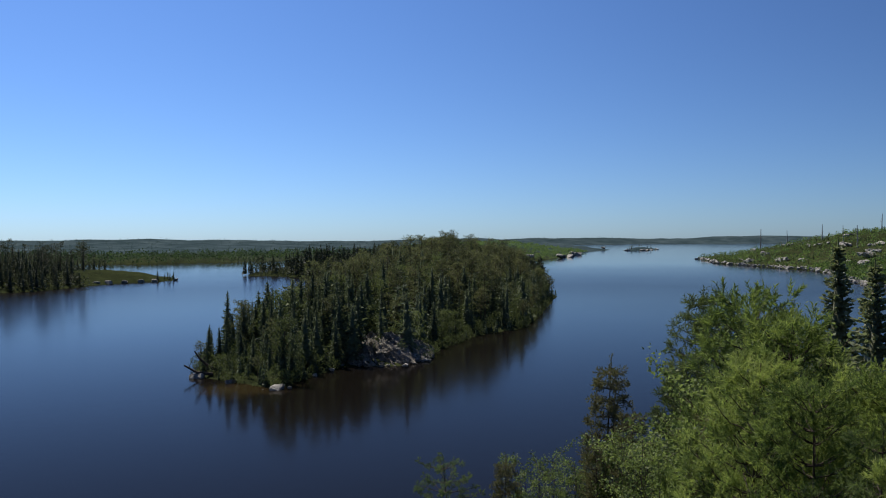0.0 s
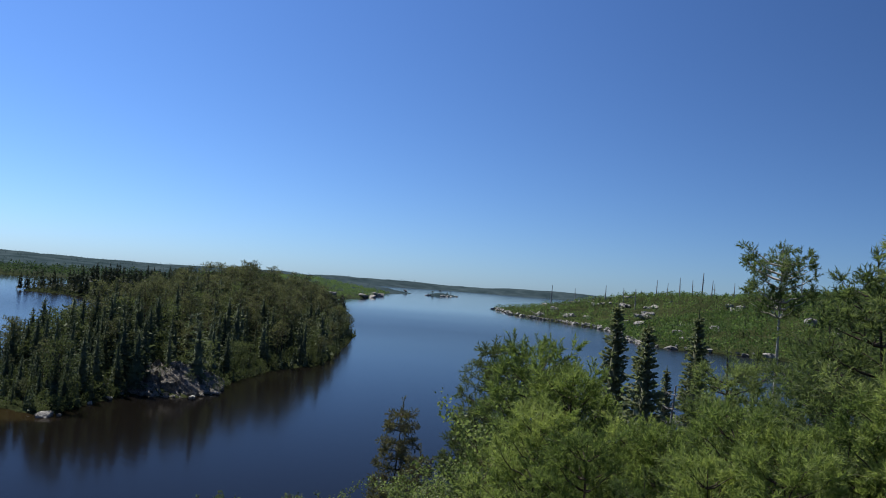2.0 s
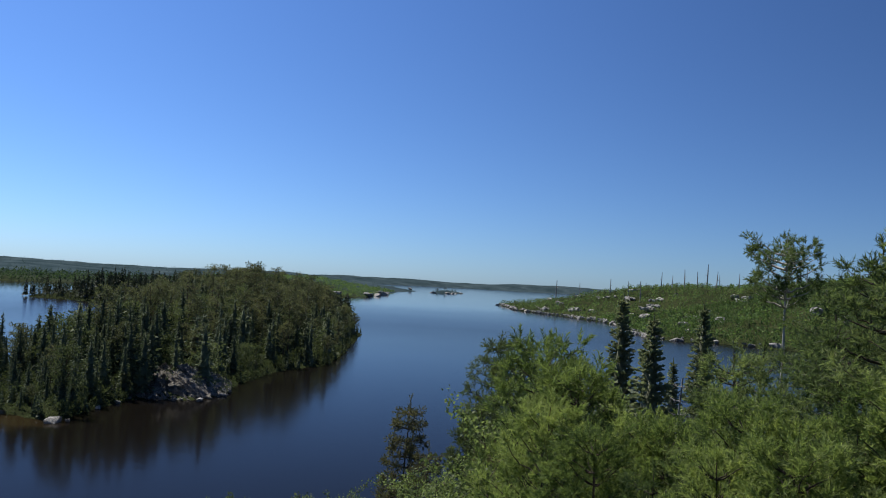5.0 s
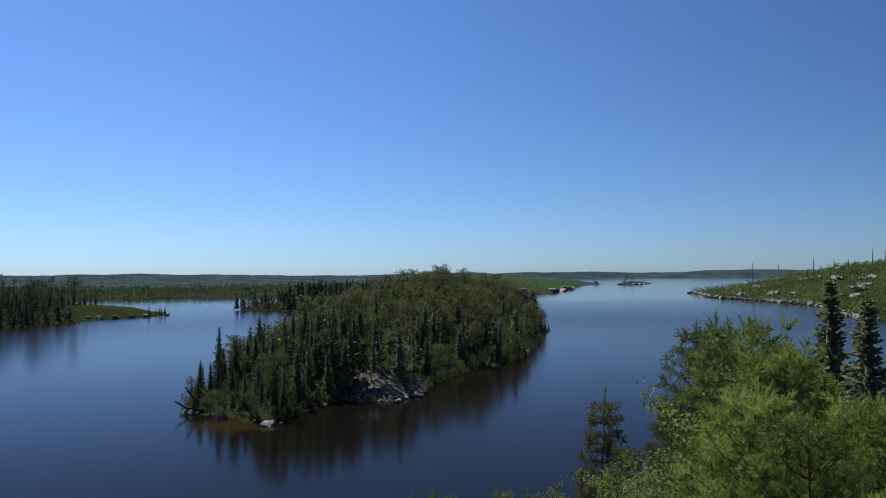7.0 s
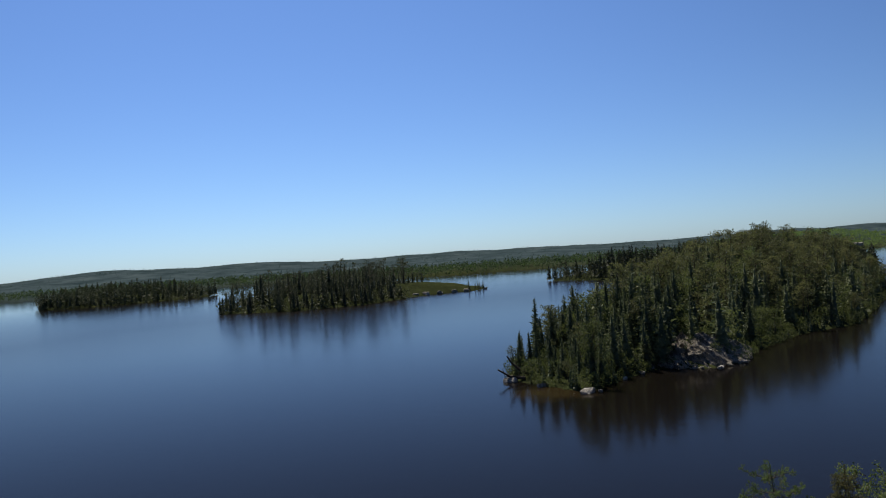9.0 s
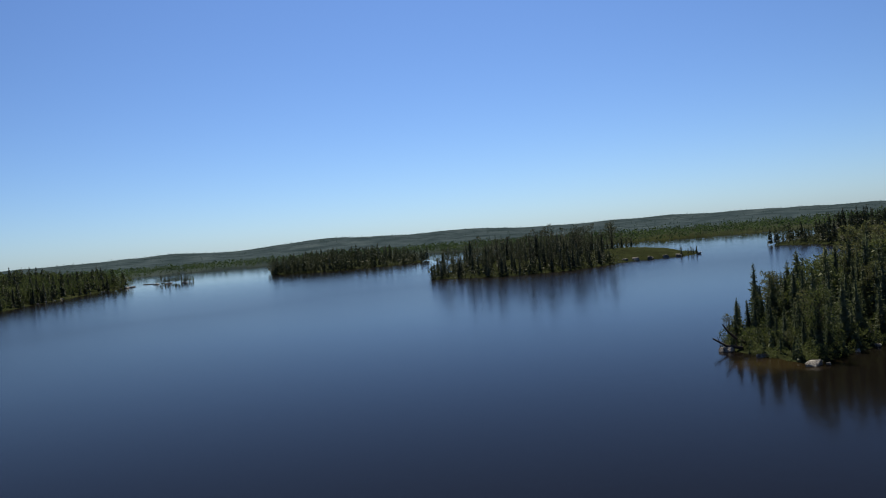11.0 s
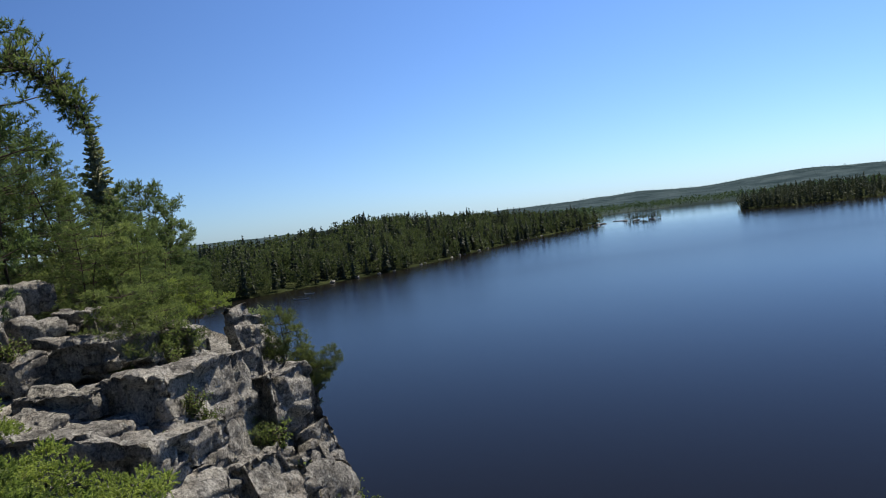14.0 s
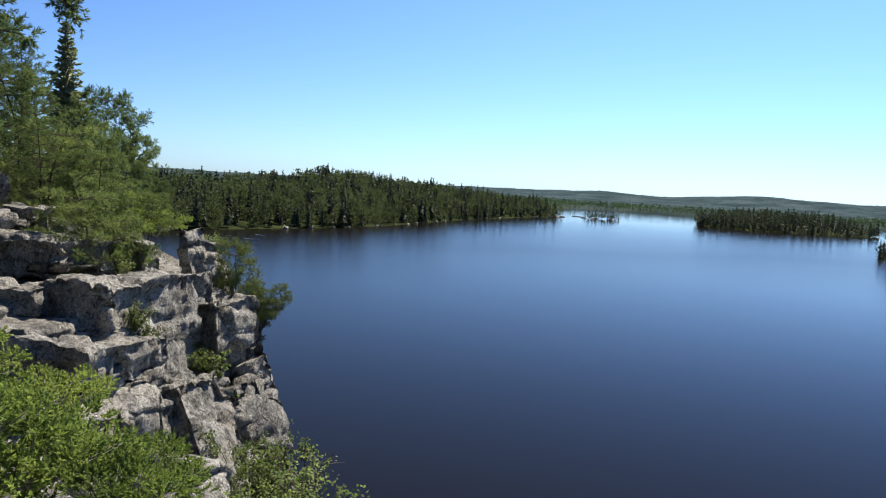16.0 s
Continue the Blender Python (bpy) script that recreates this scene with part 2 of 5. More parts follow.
PALE_BARK = bark_material("weathered_pine_bark", (0.26, 0.24, 0.215), (0.58, 0.55, 0.50))
OUTCROP_ROCK = rock_material("dark_granite", (0.135, 0.124, 0.108), (0.270, 0.250, 0.216), (0.459, 0.425, 0.371), 0.35)


# ---- mesh helpers ----
def quick_mesh(name, verts, faces, mat, smooth=False):
    """A mesh from arrays; faces all have the same number of corners."""
    verts, faces = np.asarray(verts, dtype=np.float32), np.asarray(faces, dtype=np.int32)
    me = bpy.data.meshes.new(name)
    k = faces.shape[1]
    me.vertices.add(len(verts))
    me.vertices.foreach_set("co", verts.ravel())
    me.loops.add(faces.size)
    me.loops.foreach_set("vertex_index", faces.ravel())
    me.polygons.add(len(faces))
    me.polygons.foreach_set("loop_start", np.arange(0, faces.size, k, dtype=np.int32))
    if smooth:
        me.polygons.foreach_set("use_smooth", np.ones(len(faces), dtype=bool))
    me.materials.append(mat)
    me.update(calc_edges=True)
    me.validate()
    return me


def thing(name, label, category, group="", at=(0, 0, 0)):
    ob = new(name)
    ob.empty_display_size = 0.3
    ob.location = at
    return tagged(ob, label, category, group)


def part(name, me, parent, label=""):
    ob = new(name, me)
    ob.parent = parent
    return tagged(ob, label) if label else ob


class Soup:
    """Collects triangles."""

    def __init__(self):
        self.v, self.f, self.n = [], [], 0

    def add(self, v, f):
        v = np.asarray(v, dtype=float).reshape(-1, 3)
        self.v.append(v)
        self.f.append(np.asarray(f, dtype=int).reshape(-1, 3) + self.n)
        self.n += len(v)

    def arrays(self):
        return np.concatenate(self.v), np.concatenate(self.f)

    def tube(self, pts, radii, n=5):
        pts = np.asarray(pts, dtype=float)
        radii = np.asarray(radii, dtype=float)
        d = np.gradient(pts, axis=0)
        d /= np.linalg.norm(d, axis=1)[:, None] + 1e-9
        ref = np.where(np.abs(d[:, 2:3]) > 0.9, np.array([[1.0, 0, 0]]), np.array([[0, 0, 1.0]]))
        u = np.cross(d, ref)
        u /= np.linalg.norm(u, axis=1)[:, None] + 1e-9
        w = np.cross(d, u)
        a = np.arange(n) * 2 * np.pi / n
        ring = pts[:, None] + radii[:, None, None] * (u[:, None] * np.cos(a)[None, :, None] + w[:, None] * np.sin(a)[None, :, None])
        f = []
        for i in range(len(pts) - 1):
            for j in range(n):
                p, q = i * n + j, i * n + (j + 1) % n
                f += [(p, q, q + n), (p, q + n, p + n)]
        self.add(ring, f)

    def blades(self, at, way, length, width, rng, tips=True):
        """Slim pointed leaves from the points at, along way."""
        at, way = np.asarray(at, dtype=float), np.asarray(way, dtype=float)
        k = len(at)
        length = np.broadcast_to(np.asarray(length, dtype=float), (k,))[:, None]
        width = np.broadcast_to(np.asarray(width, dtype=float), (k,))[:, None]
        way = way / (np.linalg.norm(way, axis=1)[:, None] + 1e-9)
        side = np.cross(way, rng.normal(size=(k, 3)))
        side /= np.linalg.norm(side, axis=1)[:, None] + 1e-9
        if tips:
            v = np.stack([at - side * width * 0.5, at + side * width * 0.5, at + way * length], axis=1)
            self.add(v, np.arange(3 * k).reshape(-1, 3))
        else:
            mid = at + way * length * 0.5
            v = np.stack([at, mid + side * width * 0.5, at + way * length, mid - side * width * 0.5], axis=1)
            i = np.arange(k)[:, None] * 4
            self.add(v, np.concatenate([i + np.array([[0, 1, 2]]), i + np.array([[0, 2, 3]])]))


def sphere_dirs(rng, k):
    d = rng.normal(size=(k, 3))
    return d / (np.linalg.norm(d, axis=1)[:, None] + 1e-9)


def sstep(x, a=0.0, b=1.0):
    t = np.clip((x - a) / (b - a), 0, 1)
    return t * t * (3 - 2 * t)


# ---- the land: shores as outlines in plan ----
LAKE = [(22, 68), (7, 62), (-0, 58), (-4, 22), (-8, 9), (-15, 9.5), (-30, 13), (-60, 15), (-120, 5), (-231.1, 5.9), (-308.1, 38.4), (-324.4, 73.9), (-337, 93.7), (-355.2, 129),
        (-397.3, 175.3), (-489.9, 264.8), (-562, 350), (-606, 412), (-611, 421), (-660, 432), (-760, 490), (-900, 590), (-960, 700), (-870, 770), (-800, 900), (-640, 900), (-450, 850), (-301, 816), (-222, 880),
        (-160, 960), (-60, 960), (20, 920), (92, 860)]
LAKE += [(130, 950), (163, 1075), (256, 1470), (346, 1720), (352, 1780), (300, 2000), (260, 2600), (400, 3400), (900, 3850), (1600, 3900), (1500, 3000),
         (1000, 2000), (600, 1350), (430, 1080), (330, 960), (285, 925), (274, 905), (262, 820), (241, 741), (247, 679), (246, 614), (250, 564), (235, 500),
         (218, 457), (198, 393), (204, 363), (225, 359), (245, 320), (250, 270), (225, 220), (170, 160), (96, 115), (50, 87)]
MAIN = [(-39.4, 135), (-32.6, 129.8), (-24.9, 123.5), (-22, 133.7), (-17.3, 145.9), (-8.6, 145.8), (-3.8, 151), (-1, 167.6), (7.6, 192.2), (20.2, 208.8), (28.1, 244.6), (45.1, 331.4), (37.9, 350.3), (7.8, 355.2),
        (-27, 317.9), (-37.5, 273.7), (-38.7, 228.8), (-38.1, 190.4), (-41.6, 161.8), (-43.4, 144.3)]
BACK = [(-132.5, 536.9), (-98.8, 517.4), (-68.4, 476), (-43.6, 455.7), (-13.9, 440.2), (56.6, 469.3), (68.4, 599.1), (-31.1, 640.5), (-111.6, 601.6)]
LEFT = [(-252.2, 347.9), (-207.8, 345.6), (-182.5, 369.7), (-175.3, 425.5), (-156.4, 453.3), (-150.4, 471.3), (-164.5, 506.5), (-210.5, 522.5), (-260.9, 493.7), (-276, 436.2), (-269.2, 379)]
FAR_LEFT = [(-534, 506.6), (-477, 519.2), (-460.1, 568.7), (-448.8, 606.7), (-456.5, 630.4), (-506, 663.5), (-572.4, 625.2), (-591.2, 558.7)]
SMALL_LEFT = [(-612.2, 441.7), (-582.4, 453), (-589.1, 468.2), (-616.8, 455.6)]
SMALL_RIGHT = [(349.4, 1604.4), (380.7, 1584.8), (447.8, 1735.6), (428.5, 1765.4), (379, 1724.8)]
SPECK = [(1180, 3700), (1290, 3690), (1290, 3730), (1190, 3740)]
ISLANDS = [(MAIN, 9.0, 34.0), (BACK, 8.0, 45.0), (LEFT, 5.0, 35.0), (FAR_LEFT, 5.0, 50.0), (SMALL_LEFT, 1.2, 6.0), (SMALL_RIGHT, 6.0, 25.0), (SPECK, 8.0, 20.0)]


def signed(poly, x, y):
    """Distance to an outline, positive inside."""
    p = np.array(poly, dtype=float)
    q = np.roll(p, -1, axis=0)
    best = np.full(x.shape, 1e9)
    inside = np.zeros(x.shape, dtype=bool)
    for (ax, ay), (bx, by) in zip(p, q):
        ex, ey = bx - ax, by - ay
        t = np.clip(((x - ax) * ex + (y - ay) * ey) / (ex * ex + ey * ey), 0, 1)
        best = np.minimum(best, np.hypot(x - ax - t * ex, y - ay - t * ey))
        if ay != by:
            inside ^= ((ay > y) != (by > y)) & (x < ex * (y - ay) / (by - ay) + ax)
    return np.where(inside, best, -best)


def wave_noise(x, y, scale, seed):
    """Smooth noise from a few crossed waves, about -1 to 1."""
    r = np.random.default_rng(seed)
    s = np.zeros(np.shape(x))
    for k in range(7):
        a, ph = r.uniform(0, 2 * np.pi, 2)
        f = 2 * np.pi / scale * r.uniform(0.6, 1.9)
        s = s + np.sin((x * np.cos(a) + y * np.sin(a)) * f + ph + 1.3 * np.sin((x * np.sin(a) - y * np.cos(a)) * f * 0.7))
    return s / 3.6


SHORE_AZ = [-180, -60, -45, -38, -32, -22, -17, -13, -9, -4, 5, 14, 30, 48, 54, 58, 64, 70, 77, 84, 100, 130, 180]
SHORE_Z = [30, 36, 37, 34, 28, 24, 19, 15, 18, 15, 5, 3, 2.5, 2.5, 2, 3, 7, 13, 6, 4, 6, 30, 30]
FAR_AZ = [-180, -40, -25, -16, -9, -1, 5, 14, 21, 30, 36, 42, 46, 49, 53, 57, 63, 75, 180]
FAR_EL = [0.3, 0.3, 0.22, 0.22, 0.12, 0.05, 0.0, 0.05, 0.16, 0.2, 0.3, 0.48, 0.3, 0.12, 0.22, 0.12, -0.05, 0.0, 0.3]


def land_top(x, y):
    az = np.degrees(np.arctan2(-x, y))
    r = np.hypot(x, y)
    near_z = np.interp(az, SHORE_AZ, SHORE_Z)
    far_z = 12 + 3600 * np.tan(np.radians(np.interp(az, FAR_AZ, FAR_EL)))
    return near_z + (far_z - near_z) * sstep(r, 1300, 3300) + 7 * wave_noise(x, y, 900, 8) * sstep(r, 1200, 2200)


def crag(x, y):
    """The height on which the camera stands: cliff on one hand, wooded slope on the other."""
    edge = np.interp(x, [-60, -30, -20, -17, -14.5, -12, -10.8, -9.5, -5, 0, 5], [2.4, 2.6, 2.5, 2.7, 2.9, 2.3, 1.85, 1.65, 0.95, 0.6, 0.6]) - 0.7 * sstep(-x, -0.5, 2)
    top = 20.4 - 0.25 * np.maximum(0, x) + 0.10 * np.clip(-x - 8, 0, 16) + 0.16 * np.clip(-y - 1, 0, 60) * sstep(-x, -4, 6) - 0.4 * np.maximum(0, -x - 24) - 0.85 * sstep(-x, 0.2, 2) * sstep(y, -8, -6) - 1.1 * sstep(-x, 3.5, 6.5) * sstep(y, -4, -2)
    rate = 4.5 + (0.32 - 4.5) * sstep(x, -7, -1.5)
    drop = rate * np.maximum(0, y - edge)
    return top - drop - 0.004 * np.maximum(0, np.hypot(x, y) - 60) ** 1.5


def height(x, y):
    x, y = np.asarray(x, dtype=float), np.asarray(y, dtype=float)
    d = -signed(LAKE, x, y)
    r = np.hypot(x, y)
    rise = np.interp(np.degrees(np.arctan2(-x, y)), [-60, -10, 50, 100], [170, 170, 90, 70])
    z = np.where(d > 0, np.minimum(d, 2.5) * 0.35 + land_top(x, y) * sstep(d / rise) * sstep(r, 30, 160) + 2.0 * sstep(d / 20), np.maximum(-6, d * 0.25))
    z = z + np.where(d > 5, wave_noise(x, y, 60, 1) * 1.6 * sstep(d, 5, 40), 0)
    for poly, top, wide in ISLANDS:
        s = signed(poly, x, y)
        zi = np.minimum(s, 2.0) * 0.4 + top * sstep(s / wide) + np.where(s > 2, wave_noise(x, y, 14, 2) * 0.5 * sstep(s, 2, 8), 0)
        z = np.where(s > -8, np.maximum(z, np.where(s > 0, zi, s * 0.25)), z)
    z = z + np.where((z > 0.8) & (r > 5), wave_noise(x, y, 7, 3) * 0.22, 0)
    c = crag(x, y)
    return np.where(r < 220, np.maximum(z, c), z)


def ground_z(x, y):
    return float(height(np.array([x]), np.array([y]))[0])


def build_ground():
    az = np.radians(np.concatenate([np.arange(-52, 114, 0.55), np.arange(114, 308, 4.0)]))
    r = np.concatenate([[0.005], 0.3 * (4700 / 0.3) ** (np.arange(320) / 319)])
    x, y = -np.sin(az)[None] * r[:, None] + 0.07, np.cos(az)[None] * r[:, None] - 0.11
    z = height(x, y)
    v = np.stack([x, y, z], -1).reshape(-1, 3)
    n = len(az)
    i, j = np.meshgrid(np.arange(len(r) - 1), np.arange(n), indexing="ij")
    a, b = i * n + j, i * n + (j + 1) % n
    f = np.stack([a, a + n, b + n, b], -1).reshape(-1, 4)
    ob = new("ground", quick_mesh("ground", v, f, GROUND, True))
    return tagged(ob, "wooded rocky ground with a lake bed, rising to low hills", "ground", kind="structure")


def build_water():
    k = 96
    a = np.arange(k) * 2 * np.pi / k
    v = [(0, 0, 0)] + [(4800 * math.cos(t), 4800 * math.sin(t), 0) for t in a]
    f = [(0, 1 + i, 1 + (i + 1) % k) for i in range(k)]
    return tagged(new("water", quick_mesh("water", v, f, WATER)), "calm dark blue lake water with faint ripples", "water", kind="structure")


build_ground()
build_water()


# ---- trees ----
def spruce_arrays(h, rng, levels=26, wide=0.16, sprays=6, around=7, fine=1.0, taper=0.85):
    wood, leaf = Soup(), Soup()
    lean = rng.normal(0, 0.012, 2)
    zs = np.linspace(0, h, 7)
    wood.tube(np.c_[zs * lean[0], zs * lean[1], zs - 0.3], np.linspace(0.011 * h, 0.01, 7) + 0.01, 5)
    for i in range(levels):
        u = (i + rng.uniform(-0.3, 0.3)) / levels
        z = h * (0.08 + 0.92 * np.clip(u, 0, 0.995))
        reach = h * wide * ((1 - u) ** taper) * rng.uniform(0.6, 1.15) + 0.12
        for a in np.arange(around) * 2 * np.pi / around + rng.uniform(0, 6.3):
            a += rng.normal(0, 0.2)
            L = reach * rng.uniform(0.6, 1.1)
            out = np.array([np.cos(a), np.sin(a), -0.35 + 0.5 * u])
            zz = z
            z = zz + rng.uniform(-0.6, 0.6) * h / levels
            s = np.linspace(0.15, 0.95, sprays)
            at = np.array([z * lean[0], z * lean[1], z]) + out * L * s[:, None]
            at[:, 2] += 0.12 * L * s ** 2 * 2
            side = np.array([-np.sin(a), np.cos(a), 0.0])
            way = out + side * rng.uniform(-1.2, 1.2, (sprays, 1)) + rng.normal(0, 0.25, (sprays, 3))
            leaf.blades(at - way * 0.1 * L, way, (L * 0.45 + 0.12) * fine, (L * 0.22 + 0.10) * fine, rng, False)
            z = zz
    # the dense inside of the crown
    for u0 in np.linspace(0.06, 0.86, 7):
        k = 7
        a = np.arange(k) * 2 * np.pi / k + rng.uniform(0, 6)
        r0 = h * wide * (1 - u0) ** taper * 0.62 * rng.uniform(0.75, 1.2, k)
        z0, z1 = h * (0.06 + 0.94 * u0) - 0.05 * h, h * min(1.0, 0.06 + 0.94 * (u0 + 0.24))
        ring = np.c_[np.cos(a) * r0 + z0 * lean[0], np.sin(a) * r0 + z0 * lean[1], np.full(k, z0) + rng.uniform(-0.02, 0.02, k) * h]
        leaf.add(np.vstack([ring, [[z1 * lean[0], z1 * lean[1], z1]]]), [(q, (q + 1) % k, k) for q in range(k)])
    top = np.array([[h * lean[0], h * lean[1], h - 0.35]])
    leaf.blades(np.repeat(top, 4, 0), np.array([[0, 0, 1.0]] * 4), 0.7, 0.16, rng)
    return wood.arrays(), leaf.arrays()


def pine_arrays(h, rng, limbs=20, bare=0.35, wide=0.2, clump=26, size=0.42):
    wood, leaf = Soup(), Soup()
    bend = rng.normal(0, 0.03, 2)
    zs = np.linspace(0, 1, 9)
    stem = np.c_[bend[0] * h * zs ** 2, bend[1] * h * zs ** 2, h * zs - 0.3 * (1 - zs)]
    wood.tube(stem, 0.014 * h * (1 - zs * 0.88) + 0.015, 6)
    for i in range(limbs):
        u = bare + (1 - bare) * (i + rng.uniform(0, 1)) / limbs
        base = np.array([np.interp(u, zs, stem[:, k]) for k in range(3)])
        a = i * 2.4 + rng.normal(0, 0.5)
        shape = np.sin(np.pi * np.clip((u - bare) / (1 - bare) * 0.8 + 0.16, 0, 1)) ** 0.7
        L = h * wide * shape * rng.uniform(0.55, 1.15) + 0.3
        out = np.array([np.cos(a), np.sin(a), rng.uniform(-0.05, 0.45)])
        s = np.linspace(0, 1, 4)
        pts = base + out * L * s[:, None] + np.array([0, 0, 0.12 * L]) * (s ** 2)[:, None]
        wood.tube(pts, np.linspace(0.0045 * h, 0.008, 4) + 0.004, 3)
        for s0 in np.linspace(0.45, 1.0, max(2, int(L / 0.7))):
            c = base + out * L * s0 + np.array([0, 0, 0.12 * L * s0 ** 2]) + rng.normal(0, 0.16 * L, 3) * np.array([1, 1, 0.5])
            d = sphere_dirs(rng, clump)
            d[:, 2] = d[:, 2] * 0.6 + 0.15
            at = c + d * rng.uniform(0.1, 0.75, (clump, 1)) * (0.28 + 0.045 * h)
            leaf.blades(at, d + np.array([0, 0, 0.3]), size * rng.uniform(0.6, 1.1, clump), size * 0.36, rng, False)
    return wood.arrays(), leaf.arrays()


def broad_arrays(h, rng, leaves=1100, wide=0.3, size=0.38):
    wood, leaf = Soup(), Soup()
    zs = np.linspace(0, 1, 6)
    wood.tube(np.c_[0.03 * h * np.sin(zs * 3), 0.02 * h * zs, h * 0.9 * zs - 0.2], 0.012 * h * (1 - 0.9 * zs) + 0.01, 5)
    centres = []
    for i in range(16):
        u = rng.uniform(0.25, 0.95)
        a = i * 2.4
        r = h * wide * np.sqrt(np.clip(1 - ((u - 0.5) / 0.55) ** 2, 0.05, 1)) * rng.uniform(0.3, 0.8)
        c = np.array([r * np.cos(a), r * np.sin(a), h * u])
        centres.append(c)
        wood.tube(np.stack([np.array([0, 0, h * u * 0.75]), c * np.array([0.5, 0.5, 0.93]), c]), [0.03, 0.02, 0.008], 3)
    k = leaves // 16
    for c in centres:
        d = sphere_dirs(rng, k)
        at = c + d * rng.uniform(0.3, 1.0, (k, 1)) * h * 0.13 * np.array([1, 1, 0.8])
        leaf.blades(at, d + rng.normal(0, 0.6, (k, 3)), size * rng.uniform(0.6, 1.1, k), size * 0.6, rng, False)
    return wood.arrays(), leaf.arrays()


def tree_model(name, label, arrays, bark, leafm, category="tree", group=""):
    (wv, wf), (lv, lf) = arrays
    t = thing(name, label, category, group)
    part("trunk", quick_mesh("trunk", wv, wf, bark, True), t)
    part("crown", quick_mesh("crown", lv, lf, leafm), t)
    return t


rng = np.random.default_rng(11)
SPRUCES = [tree_model("spruce_tree", "slim dark green spruce on the wooded shore", spruce_arrays(10, rng, 28, w, 5, 7, 0.9), BARK, SPRUCE_LEAF, group="shore trees") for w in (0.13, 0.16, 0.19, 0.12)]
PINES = [tree_model("pine_tree", "tall olive green pine with an open crown", pine_arrays(10, rng, n, b), BARK, SHORE_PINE_LEAF, group="shore trees") for n, b in ((24, 0.4), (26, 0.3), (22, 0.5), (28, 0.25))]
FAR_SPRUCES = [tree_model("spruce_tree", "dark spruce on a wooded island far off", spruce_arrays(10, rng, 16, w, 3, 6, 1.2), BARK, BACKLIT_LEAF, group="island trees") for w in (0.16, 0.19, 0.22)]
FAR_PINES = [tree_model("pine_tree", "open-crowned pine on a wooded island far off", pine_arrays(10, rng, 14, b, 0.22, 12, 0.6), BARK, BACKLIT_LEAF, group="island trees") for b in (0.3, 0.45)]
BIRCHES = [tree_model("birch_tree", "light green leafy birch among the conifers", broad_arrays(10, rng, 1800, 0.3, 0.28), BARK, WOOD_LEAF, group="shore trees") for _ in range(3)]


PLANTED = set()


def plant(models, x, y, h, rng, sink=0.15):
    m = models[int(rng.integers(len(models)))]
    if m.name not in PLANTED:
        PLANTED.add(m.name)
        m.matrix_basis = pose(x, y, ground_z(x, y) - sink, 0, 0, rng.uniform(0, 360))
        return m
    return copy_thing(m, Matrix.LocRotScale((x, y, ground_z(x, y) - sink), Euler((0, 0, rng.uniform(0, 6.28))), None) @ Matrix.Scale(h / 10.0, 4))


def spots(rng, inside, box, count, gap, tries=14):
    """Random places in a box for which inside(x, y) holds, no two nearer than gap."""
    x0, y0, x1, y1 = box
    xs, ys = rng.uniform(x0, x1, count * tries), rng.uniform(y0, y1, count * tries)
    ok = inside(xs, ys)
    kept, cells = [], {}
    for x, y in zip(xs[ok], ys[ok]):
        c = (int(x // gap), int(y // gap))
        if any((x - p) ** 2 + (y - q) ** 2 < gap * gap for i in (-1, 0, 1) for j in (-1, 0, 1) for p, q in cells.get((c[0] + i, c[1] + j), ())):
            continue
        cells.setdefault(c, []).append((x, y))
        kept.append((x, y))
        if len(kept) >= count:
            break
    return kept


def plant_island(poly, count, gap, tall, seed, bare=None, inset=0.8, far=True):
    rng = np.random.default_rng(seed)
    p = np.array(poly)
    for x, y in spots(rng, lambda a, b: (signed(poly, a, b) > inset) & (True if bare is None else ~bare(a, b)), (*p.min(0), *p.max(0)), count, gap):
        s = signed(poly, np.array([x]), np.array([y]))[0]
        k = rng.uniform()
        h = tall * rng.uniform(0.55, 1.12) * (0.6 + 0.4 * sstep(s, 0, 10)) * (0.35 + 0.55 * float(sstep(math.hypot(x + 41, y - 130), 4, 28)) if not far and y < 165 else 1.0)
        if k < 0.5:
            plant(FAR_SPRUCES if far else SPRUCES, x, y, h * 0.95, rng)
        elif k < 0.88:
            plant(FAR_PINES if far else PINES, x, y, h * 1.05, rng)
        elif not far:
            plant(BIRCHES, x, y, h * 0.6, rng)


# ---- far woods: joined, past counting ----
def low_tree(rng, conifer, tiers=10, twigs=6, leaves=200):
    s = Soup()
    if conifer:
        for i in range(tiers):
            u = i / tiers
            a = rng.uniform(0, 6.28) + np.arange(twigs) * 2 * np.pi / twigs
            at = np.c_[np.zeros(twigs), np.zeros(twigs), np.full(twigs, 0.12 + 0.86 * u + 0.42 / tiers) + rng.uniform(-0.04, 0.04, twigs)]
            r = 0.17 * (1 - u) ** 0.8 + 0.02
            s.blades(at, np.c_[np.cos(a), np.sin(a), np.full(twigs, -0.5)], r * rng.uniform(0.8, 1.3, twigs), r * 0.9, rng, False)
        s.blades(np.array([[0, 0, 0.8]] * 3), np.array([[0, 0, 1.0]] * 3), 0.2, 0.05, rng)
    else:
        d = sphere_dirs(rng, leaves)
        at = np.array([0, 0, 0.5]) + d * np.array([0.30, 0.30, 0.38]) * rng.uniform(0.75, 1.1, (leaves, 1))
        size = 1.15 / math.sqrt(leaves)
        s.blades(at, d + rng.normal(0, 0.5, (leaves, 3)), size, size * 0.75, rng, False)
    return s.arrays()


def tiny_tree(rng, conifer):
    return low_tree(rng, conifer, 4, 4, 13)


